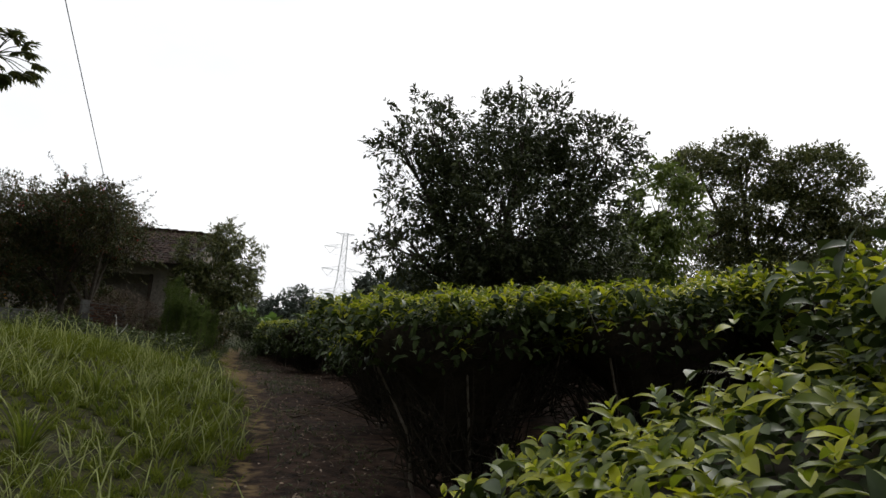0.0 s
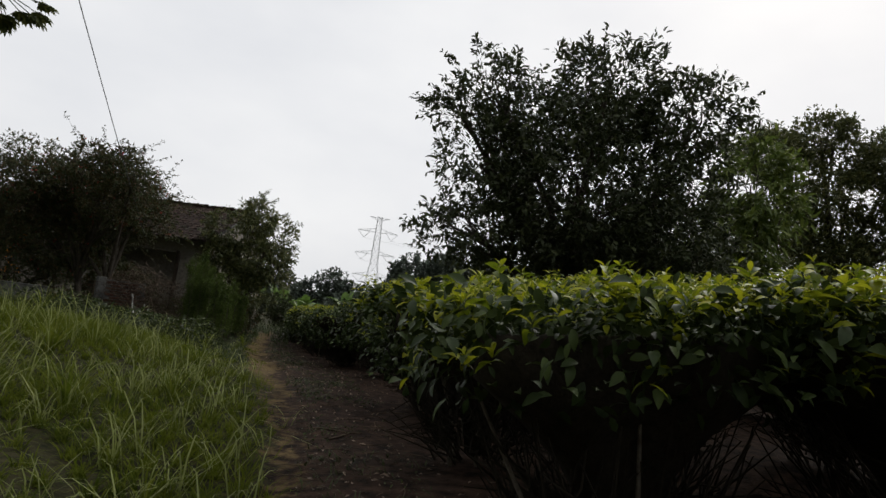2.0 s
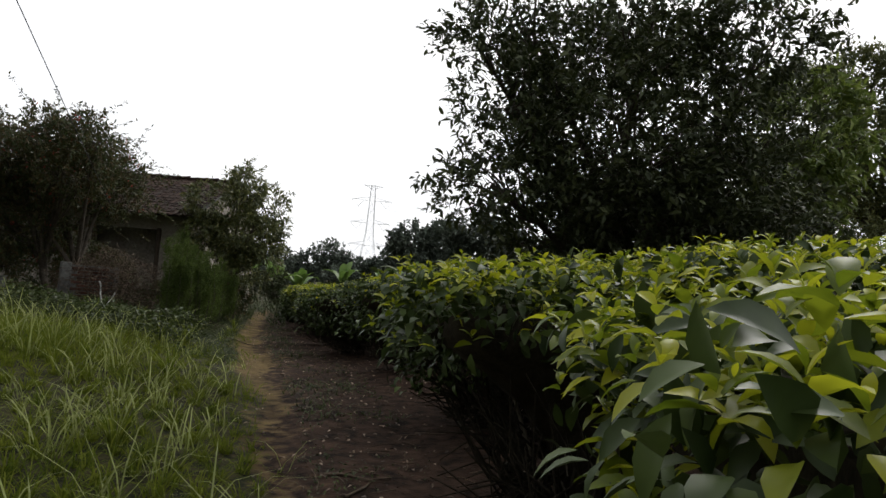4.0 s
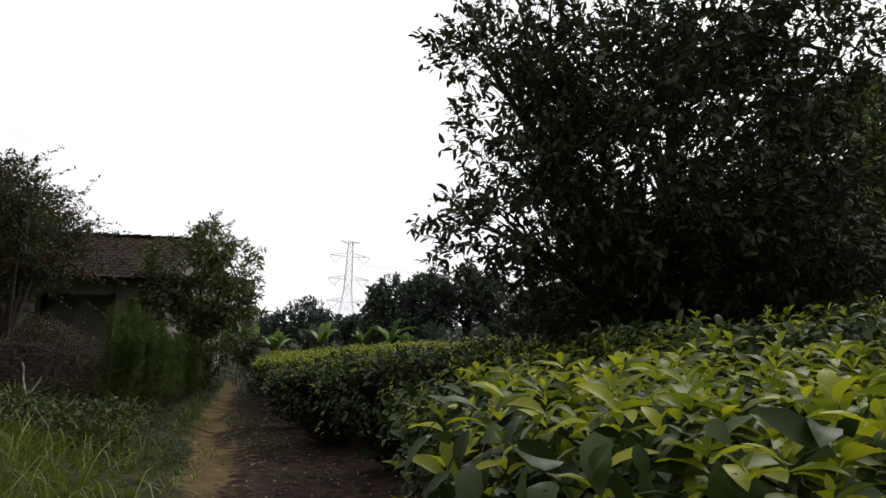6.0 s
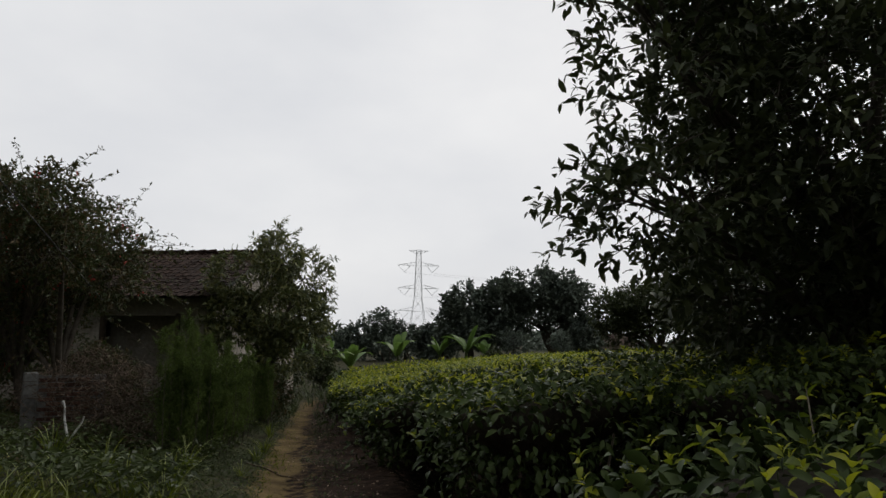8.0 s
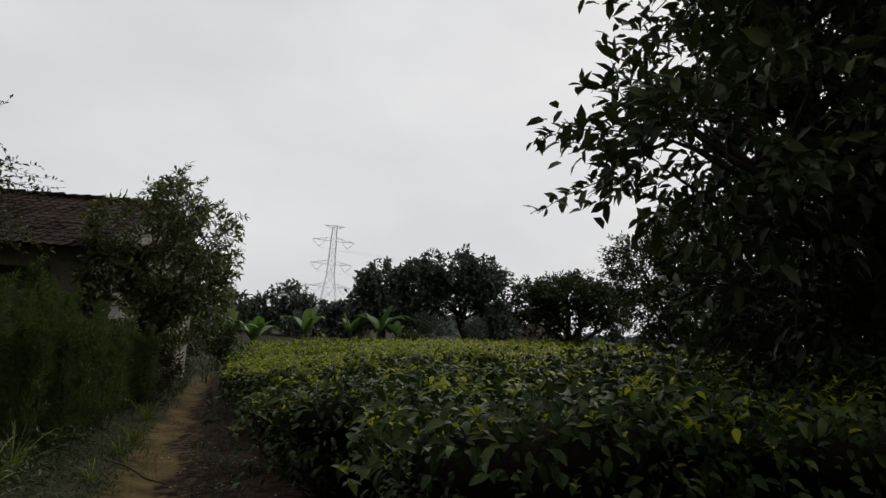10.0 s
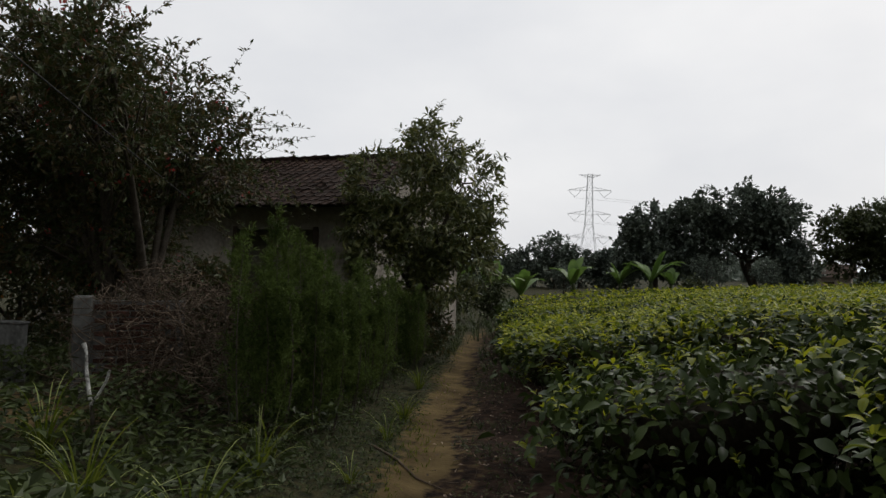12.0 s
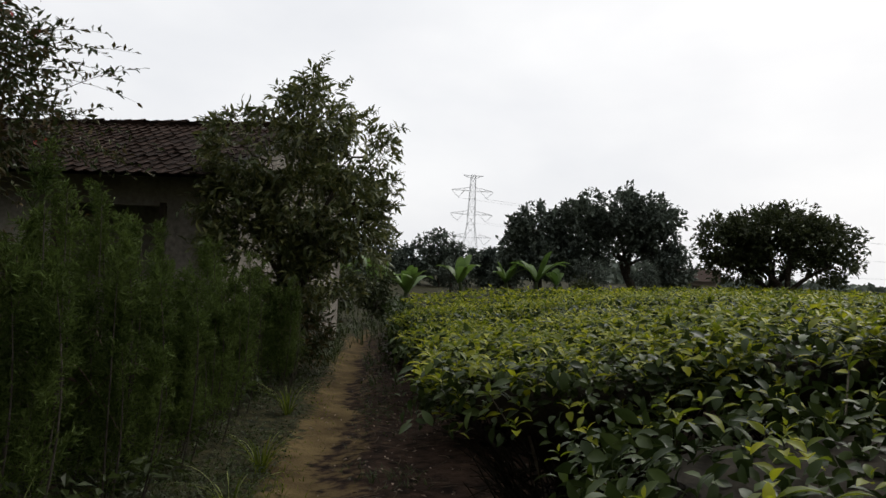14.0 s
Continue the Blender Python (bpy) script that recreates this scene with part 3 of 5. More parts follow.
# ---- feathery shrubs along the path ----
def feathery(place, height, seed):
    rs = np.random.RandomState(seed)
    z = float(land(*place)) - 0.03
    t = thing("feathery_shrub", (place[0], place[1], z), "tall feathery bright green shrub beside the footpath", "shrub", "feathery shrubs along the path")
    stems = Tubes()
    P, A = [], []
    for s in range(9):
        a, r = rs.rand() * 6.28, 0.21 * rs.rand() ** 0.5
        b = np.array([r * math.cos(a), r * math.sin(a), 0])
        h = height * (0.6 + 0.42 * rs.rand())
        top = b * (1.1 + 0.3 * rs.rand()) + np.array([0, 0, h])
        k = np.linspace(0, 1, 8)[:, None]
        pts = b + k * (top - b) + np.array([0.07 * math.cos(a), 0.07 * math.sin(a), 0]) * np.sin(k * 3)
        stems.add(pts, np.linspace(0.008, 0.002, 8), 4)
        for q in range(24):
            u = 0.12 + 0.88 * rs.rand() ** 0.8
            o = b + u * (top - b)
            d = unit(np.array([rs.normal(), rs.normal(), 1.6 + 0.8 * rs.rand()]))
            ln = 0.27 * (1.15 - 0.75 * u)
            n = 44
            w = rs.rand(n, 1)
            P.append(o + d * w * ln + rs.normal(size=(n, 3)) * 0.012)
            A.append(unit(d * 0.8 + scatter_dirs(rs, n)))
    P, A = np.concatenate(P), np.concatenate(A)
    part_of("woody_base", stems.mesh("woody_base", BARK), t)
    part_of("foliage", leaf_mesh("foliage", LEAF_PLAIN, FERN, P, A, scatter_dirs(rs, len(P)), 0.045 * (0.6 + 0.8 * rs.rand(len(P))), 0.007), t, "fine needle-like leaves")


for i, (x, y, h) in enumerate([(-5.9, 14.95, 1.85), (-6.1, 15.45, 1.75), (-5.8, 15.6, 1.45), (-6.3, 16.0, 1.8), (-6.0, 16.4, 1.4), (-6.45, 16.7, 1.7), (-6.2, 17.2, 1.4),
                               (-6.65, 17.6, 1.65), (-6.5, 18.3, 1.5), (-6.85, 18.9, 1.5), (-6.7, 19.6, 1.3), (-7.0, 20.4, 1.2)]):
    feathery((x - 0.14, y), h, 100 + i)


# ---- papaya ----
def papaya():
    x, y = -8.55, 11.2
    z = float(land(x, y))
    t = thing("papaya_tree", (x, y, z), "slender papaya tree with a tuft of lobed leaves", "tree")
    k = np.linspace(0, 1, 14)[:, None]
    top = np.array([0.22, 0.0, 5.6 - z])
    wood = Tubes()
    pts = k * top + np.array([0.16, 0, 0]) * np.sin(k * 3.1)
    wood.add(pts, np.linspace(0.075, 0.035, 14), 8)
    part_of("trunk", wood.mesh("trunk", PALE_BARK), t, "leaning pale grey trunk")
    rs = np.random.RandomState(4)
    for i in range(23):
        a = i * 2.4 + rs.rand() * 0.4
        el = 0.75 - 1.35 * rs.rand()
        ln = 0.36 + 0.26 * rs.rand()
        d = np.array([math.cos(a) * math.cos(el), math.sin(a) * math.cos(el), math.sin(el)])
        stalk = Tubes()
        end = top + d * ln - np.array([0, 0, 0.04])
        stalk.add([top, top + d * ln * 0.5 + np.array([0, 0, 0.02]), end], [0.011, 0.009, 0.007], 5)
        P, A, S, W = [], [], [], []
        side = unit(np.cross(d, (0, 0, 1.0)))
        for j in range(-3, 4):
            q = unit(d * math.cos(j * 0.55) + side * math.sin(j * 0.55) + np.array([0, 0, -0.25]))
            lobe = 0.30 * (1 - 0.10 * abs(j))
            P.append(end), A.append(q), S.append(lobe), W.append(0.10)
            for sgn in (-1, 1):
                for u in (0.4, 0.62):
                    P.append(end + q * lobe * u), A.append(unit(q + sgn * 0.9 * unit(np.cross(q, (0, 0, 1.0))))), S.append(lobe * 0.42), W.append(0.05)
        leaf = part_of("leaf", leaf_mesh("leaf", LEAF_FINE, LEAF_MID, np.array(P), np.array(A), np.array([0, 0, 1.0]) + 0 * np.array(P), np.array(S), np.array(W)), t, "deeply lobed green leaf")
        part_of("stalk", stalk.mesh("stalk", WEED), leaf)


papaya()
tree("orange_blossom_shrub", (-11.9, 16.0), [(-11.9, 16.0, 2.9, 0.9, 0.9, 0.7), (-12.3, 15.8, 2.2, 0.8, 0.8, 0.7), (-11.6, 16.0, 1.7, 1.1, 0.9, 0.7)], (0.10, 0.45), LEAF_RUSTY,
     "leafy shrub with orange blossoms", 0.05, 0.6, 420, 10, 0.2, -0.35, 1.6, seed=17, flowers=(ORANGE, 110), category="shrub", twigs=False)


# ---- tea ----
def tea_mesh_set(seed, w, d, h, n_top, n_side, size, low, shape, shoot=1.0, fall=0.07):
    """Dark shade core, stems, inner twigs, mature leaves and young shoots of one clipped tea bush, flat-topped and
    overhanging.
    """
    rs = np.random.RandomState(seed)
    # solid dark hull in place of the shade inside the bush
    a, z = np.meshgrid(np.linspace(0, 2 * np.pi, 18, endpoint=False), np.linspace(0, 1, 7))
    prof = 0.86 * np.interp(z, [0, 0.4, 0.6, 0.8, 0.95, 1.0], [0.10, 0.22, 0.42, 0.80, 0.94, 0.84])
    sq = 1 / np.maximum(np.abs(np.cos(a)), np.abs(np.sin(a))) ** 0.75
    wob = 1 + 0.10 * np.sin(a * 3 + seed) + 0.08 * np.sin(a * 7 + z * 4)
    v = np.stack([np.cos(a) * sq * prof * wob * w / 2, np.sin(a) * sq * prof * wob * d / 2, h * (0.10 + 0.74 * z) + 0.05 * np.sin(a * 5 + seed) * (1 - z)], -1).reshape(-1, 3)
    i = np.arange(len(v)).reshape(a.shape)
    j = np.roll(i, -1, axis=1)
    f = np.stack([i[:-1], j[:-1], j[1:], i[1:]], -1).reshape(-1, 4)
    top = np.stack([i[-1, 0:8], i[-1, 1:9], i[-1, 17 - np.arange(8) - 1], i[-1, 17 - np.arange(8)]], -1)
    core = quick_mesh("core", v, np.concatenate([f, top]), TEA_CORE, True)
    stems = []
    for s in range(5):
        st = Tubes()
        q = rs.uniform(-0.24, 0.24, 2) * (w, d)
        b = np.array([*(q * 0.8), -0.12])
        m = np.array([*(q * 1.1), h * 0.32]) + rs.normal(size=3) * 0.03
        st.add([b, (b + m) / 2 + rs.normal(size=3) * 0.02, m, np.array([*(q * 1.6), h * 0.66])], [0.017, 0.014, 0.011, 0.007], 6)
        stems.append(st.mesh("stem", TEA_STEM))
    # tangle of dead twigs between the stems and the leaves, dark and dense to deepen the shade below
    tw = Tubes()
    for s in range(260):
        q = scatter_dirs(rs, 1)[0]
        r0, r1 = 0.15 + 0.35 * rs.rand(), 0.45 + 0.45 * rs.rand()
        t = rs.rand() * 6.283
        e = t + rs.normal() * 0.5
        p0 = np.array([math.cos(t) * r0 * w / 2, math.sin(t) * r0 * d / 2, h * (0.06 + 0.34 * rs.rand())])
        p1 = np.array([math.cos(e) * r1 * w / 2, math.sin(e) * r1 * d / 2, h * (0.16 + 0.5 * rs.rand())])
        tw.add([p0, (p0 + p1) / 2 + q * 0.07, p1], [0.009, 0.006, 0.003], 3)
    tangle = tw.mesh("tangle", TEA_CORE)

    def rim(n, zz):
        t = rs.rand(n) * 2 * np.pi
        pr = np.interp(zz, [0.2, 0.45, 0.8, 1.0], [0.72, 0.92, 1.0, 0.97 - fall]) * (1 + 0.08 * np.sin(t * 3 + seed) + 0.09 * rs.normal(size=n) - 0.10 * rs.rand(n))
        s = 1 / np.maximum(np.abs(np.cos(t)), np.abs(np.sin(t))) ** 0.75
        p = np.stack([np.cos(t) * s * pr * w / 2, np.sin(t) * s * pr * d / 2, zz * h], -1)
        out = np.stack([np.cos(t), np.sin(t), np.zeros(n)], -1)
        return p, out
    # mature leaves: thick near the clipped top, thinning out down the flanks, and a few hanging inside
    p, out = rim(n_side, 0.96 - (0.96 - low) * rs.rand(n_side) ** 1.5)
    drop = rs.normal(size=(n_side, 1)) * 0.45 - 0.35
    along = unit(out + 0.7 * rs.normal(size=(n_side, 3)) + np.array([0, 0, 1]) * drop)
    up = unit(np.array([0, 0, 1.0]) + 0.7 * out + 0.45 * rs.normal(size=(n_side, 3)))
    ln = size * 0.115 * (0.45 + 0.75 * rs.rand(n_side))
    k = n_side // 2
    t, r = rs.rand(k) * 6.283, rs.rand(k) ** 0.5 * 0.85
    ip = np.stack([np.cos(t) * r * w / 2, np.sin(t) * r * d / 2, h * (low - 0.06 + 0.25 * rs.rand(k))], -1)
    m = n_top // 2

    def dome(q):
        return q[:, 2] - fall * h * np.maximum(np.abs(q[:, 0]) * 2 / w, np.abs(q[:, 1]) * 2 / d) ** 4
    tp = np.stack([rs.uniform(-0.5, 0.5, m) * w, rs.uniform(-0.5, 0.5, m) * d, h * (0.84 + 0.10 * rs.rand(m))], -1)
    tp[:, 2] = dome(tp)
    V1, F1 = leaves(shape, p, along, up, ln, ln * 0.46)
    V2, F2 = leaves(LEAF_FINE, tp, unit(scatter_dirs(rs, m) * np.array([1, 1, 0.6])), unit(np.array([0, 0, 1.0]) + 0.7 * rs.normal(size=(m, 3))), size * 0.095 * (0.6 + 0.6 * rs.rand(m)), size * 0.045)
    V3, F3 = leaves(LEAF_FINE, ip, unit(scatter_dirs(rs, k) - np.array([0, 0, 0.5])), scatter_dirs(rs, k), size * 0.10, size * 0.045)
    old = quick_mesh("mature_leaves", np.concatenate([V1, V2, V3]), np.concatenate([F1, F2 + len(V1), F3 + len(V1) + len(V2)]), TEA_OLD, True)
    # young shoots: a whorl of upright leaves on each tip
    k = int(n_top / 6 * shoot)
    tip = np.stack([rs.uniform(-0.52, 0.52, k) * w, rs.uniform(-0.52, 0.52, k) * d, h * (0.92 + 0.10 * rs.rand(k) ** 1.4) + 0.02 * np.sin(np.arange(k))], -1)
    keep = np.abs(tip[:, 0] / w) ** 4 + np.abs(tip[:, 1] / d) ** 4 < 0.085
    tip[:, 2] = dome(tip)
    pr, po = rim(k // 4, 0.98 - fall - 0.20 * rs.rand(k // 4) ** 1.4)
    tip = np.concatenate([tip[keep], pr])
    n5 = len(tip) * 5
    q = np.repeat(np.arange(len(tip)), 5)
    ang = np.tile(np.arange(5) * 2.5, len(tip)) + np.repeat(rs.rand(len(tip)) * 6, 5)
    lift = np.tile([1.5, 0.9, 0.5, 0.2, -0.1], len(tip)) + 0.28 * rs.normal(size=n5)
    along = unit(np.stack([np.cos(ang), np.sin(ang), lift], -1))
    up = unit(np.stack([-np.cos(ang) * lift, -np.sin(ang) * lift, np.ones(n5)], -1) + 0.25 * rs.normal(size=(n5, 3)))
    ln = size * np.tile([0.04, 0.065, 0.09, 0.11, 0.11], len(tip)) * (0.65 + 0.65 * np.repeat(rs.rand(len(tip)), 5))
    pos = tip[q] - np.array([0, 0, 1]) * np.tile([0, 0.006, 0.014, 0.024, 0.034], len(tip))[:, None]
    young = leaf_mesh("young_leaves", shape, TEA_YOUNG, pos, along, up, ln, ln * 0.42)
    sp, P, A = Tubes(), [], []
    for s in range(7):
        o, side = rim(1, np.array([0.72 + 0.2 * rs.rand()]))
        q = unit(side[0] * (0.3 + rs.rand()) + np.array([0, 0, 0.6]) + 0.3 * rs.normal(size=3))
        L = 0.05 + 0.09 * rs.rand()
        sp.add([o[0] - q * 0.15, o[0] + q * L * 0.5, o[0] + q * L], [0.004, 0.003, 0.002], 4)
        frac = rs.rand(8, 1)
        P.append(o[0] + q * frac * L), A.append(unit(q * 0.5 + scatter_dirs(rs, 8)))
    P, A = np.concatenate(P), np.concatenate(A)
    shoots = leaf_mesh("loose_shoots", shape, TEA_YOUNG, P, A, unit(np.array([0, 0, 1.0]) + 0.4 * rs.normal(size=P.shape)), size * 0.09 * (0.6 + 0.6 * rs.rand(len(P))), size * 0.04)
    return core, stems, old, young, shoots, sp.mesh("shoot_wood", TEA_STEM), tangle


# each row: where its middle line ends beside the path, its bearing, the clipped top there, its rise per metre and the most it reaches
ROWS_OF_TEA = [(0.05, 1.50, 0, 1.36, 0.44, 1.92), (-0.60, 4.72, -4, 1.74, 0.12, 2.10), (-1.08, 6.80, -3, 1.79, 0.09, 2.0), (-1.48, 8.78, 4, 1.68, 0.22, 2.05), (-2.35, 11.8, 3, 1.55, 0.13, 1.86),
               (-3.4, 13.9, 2, 1.34, 0.20, 1.74), (-4.2, 15.9, 6, 1.37, 0.11, 1.68), (-4.8, 18.2, 6, 1.29, 0.10, 1.62), (-5.45, 20.4, 6, 1.18, 0.12, 1.6), (-6.1, 22.6, 6, 1.1, 0.12, 1.5)]
TEA_H = 0.98


def tea_rows():
    """Sheared rows of single bushes that close into flat-topped hedges."""
    tall = [tea_mesh_set(20 + i, 1.56, 1.46, 1.30, 4600, 900, 0.66, 0.70, LEAF_ROUND, 0.62, 0.03) for i in range(3)]
    low = [tea_mesh_set(30 + i, 1.56, 1.50, TEA_H, 3300, 1300, 0.68, 0.40, LEAF_ROUND, 0.6, 0.05) for i in range(3)]
    wild = [tea_mesh_set(40 + i, 1.56, 1.30, 1.30, 3400, 1300, 0.74, 0.45, LEAF_ROUND, 0.75, 0.10) for i in range(3)]
    # older bushes; their few bright shoots also deepen the broad tree's shade
    shady = [tea_mesh_set(50 + i, 1.56, 1.50, 1.10, 2900, 1800, 0.64, 0.42, LEAF_ROUND, 0.17, 0.06) for i in range(3)]
    protos = {}
    rs = np.random.RandomState(5)
    for r, (ex, ey, bearing, top0, rise, top1) in enumerate(ROWS_OF_TEA):
        dx, dy = math.cos(radians(bearing)), math.sin(radians(bearing))
        for c in range(5 if r < 7 else 4):
            s = 0.66 + c * 1.24
            x, y = ex + dx * s + rs.normal() * 0.02, ey + dy * s + rs.normal() * 0.02
            if x > float(edge_x(y)) + 5.5:
                continue
            z = float(land(x, y)) - 0.02
            k = rs.randint(3)
            top = min(top0 + rise * s, top1)
            tilt = math.atan((min(top0 + rise * (s + 0.6), top1) - min(top0 + rise * (s - 0.6), top1)) / 1.2)
            h = (top - z) * math.cos(tilt)
            kind = 2 if r == 0 else 3 if r in (3, 4, 5) else 0 if h > 1.08 else 1
            shift = h * math.sin(tilt)
            sz = h / (1.30, TEA_H, 1.30, 1.10)[kind]
            m = (pose(x + dx * shift, y + dy * shift, z, 0, 0, bearing) @ pose(0, 0, 0, 0, -math.degrees(tilt), rs.randint(2) * 180 * (tilt < 0.02) + rs.normal() * 2)
                 @ Matrix.Diagonal((1 + 0.02 * rs.normal(), (1.14 if r > 5 else 1.22 if r == 0 else 0.98) + 0.03 * rs.normal(), sz * (1 + 0.008 * rs.normal()), 1)))
            if (kind, k) not in protos:
                t = thing("tea_bush", (x, y, z), ("tall tea bush with bare dark stems below bright shoots", "clipped tea bush with bright young shoots above dark leaves", "unclipped sloping tea bush with mixed young and dark leaves", "shaded tea bush of mature dark leaves with few shoots")[kind], "tea bush", "tea bushes along the path")
                core, stems, old, young, shoots, wood, tangle = (tall, low, wild, shady)[kind][k]
                part_of("inner_shade_mass", core, t)
                for q in stems:
                    part_of("stem", q, t)
                tagged(part_of("twig_tangle", tangle, t), kind="stuff")
                part_of("mature_foliage", old, t)
                part_of("young_foliage", young, t)
                tagged(part_of("shoot_foliage", shoots, t), kind="stuff")
                tagged(part_of("shoot_wood", wood, t), kind="stuff")
                t.matrix_basis = m
                protos[kind, k] = t
            else:
                copy_thing(protos[kind, k], m)


tea_rows()


def tea_field():
    """The rest of the tea: clipped rows to the field's far edge, as one mass."""
    rs = np.random.RandomState(9)
    xs, ys = np.arange(-14, 44, 0.28), np.arange(-2.5, 50, 0.28)
    gx, gy = np.meshgrid(xs, ys)

    def inside(x, y):
        edge = edge_x(y)
        near = (y < 16.8) & (x < edge + 0.55 + 4 * 1.26 - 0.2)
        near |= (y < 23.2) & (x < edge + 0.55 + 3 * 1.26 - 0.2)
        far = y < np.interp(x, [-12, -8.5, -4, 4, 14, 44], [26.5, 27.5, 33, 42.5, 46, 48])
        return (x > edge + 0.15) & ~near & far

    def lane(x, y):
        s = (y - 0.12 * (x - edge_x(y))) / 2.2
        return np.abs(((s + 0.38) % 1.0) - 0.5)
    ok = inside(gx, gy)
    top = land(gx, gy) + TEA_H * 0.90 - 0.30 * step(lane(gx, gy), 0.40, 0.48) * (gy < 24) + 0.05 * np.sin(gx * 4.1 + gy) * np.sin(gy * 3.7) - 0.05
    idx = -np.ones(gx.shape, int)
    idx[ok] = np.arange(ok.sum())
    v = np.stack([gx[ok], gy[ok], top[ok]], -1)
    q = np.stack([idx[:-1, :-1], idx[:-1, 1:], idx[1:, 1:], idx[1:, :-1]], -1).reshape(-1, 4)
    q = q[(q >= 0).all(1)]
    # dark sheet just under the leaves, painted as the shade in their gaps
    me = quick_mesh("tea_shade_sheet", v, q, TEA_CORE, True)
    t = thing("tea_field", (0, 0, 0), "clipped tea field reaching to the far trees", "tea field", kind="stuff")
    part_of("inner_shade_mass", me, t)
    # leaves, denser near the walk
    n = 430000
    x, y = rs.uniform(-14, 44, n), rs.uniform(-2.5, 50, n)
    dist = np.hypot(x + 3.2, y - 11)
    keep = inside(x, y) & (rs.rand(n) < np.clip(1.6 * (9.0 / np.maximum(dist, 5)) ** 1.5, 0.05, 1))
    x, y, dist = x[keep], y[keep], dist[keep]
    ln = 0.07 * np.clip(dist / 9, 1, 2.3) * (0.6 + 0.6 * rs.rand(len(x)))
    z = land(x, y) + TEA_H * 0.93 - 0.30 * step(lane(x, y), 0.40, 0.48) * (y < 24) + 0.05 * np.sin(x * 4.1 + y) * np.sin(y * 3.7) + 0.03 * rs.normal(size=len(x)) - 0.02
    p = np.stack([x, y, z], -1)
    young = rs.rand(len(x)) < 0.6
    al = unit(scatter_dirs(rs, len(x)) * np.array([1, 1, 0.25]) + np.array([0, 0, 0.3]) * young[:, None])
    up = unit(np.array([0, 0, 1.0]) + 0.45 * rs.normal(size=p.shape))
    part_of("young_leaves", leaf_mesh("young_leaves", LEAF_PLAIN, TEA_YOUNG, p[young], al[young], up[young], ln[young], ln[young] * 0.45), t)
    part_of("mature_leaves", leaf_mesh("mature_leaves", LEAF_PLAIN, TEA_OLD, p[~young] - np.array([0, 0, 0.02]), al[~young], up[~young], ln[~young] * 1.2, ln[~young] * 0.5), t)
    # leafy flank along the path beyond the single bushes
    m = 9000
    yy = rs.uniform(22.8, 40, m)
    xx = edge_x(yy) + 0.12 + 0.12 * rs.normal(size=m)
    zz = land(xx, yy) + TEA_H * rs.uniform(0.05, 0.95, m)
    good = yy < np.interp(xx, [-12, -8.5, -4], [26.5, 27.5, 33])
    pp = np.stack([xx, yy, zz], -1)[good]
    part_of("flank_leaves", leaf_mesh("flank_leaves", LEAF_FINE, TEA_OLD, pp, unit(scatter_dirs(rs, len(pp)) + np.array([-0.8, -0.3, -0.2])), unit(np.array([0, 0, 1.0]) + 0.6 * rs.normal(size=pp.shape)), 0.10, 0.045), t)


tea_field()


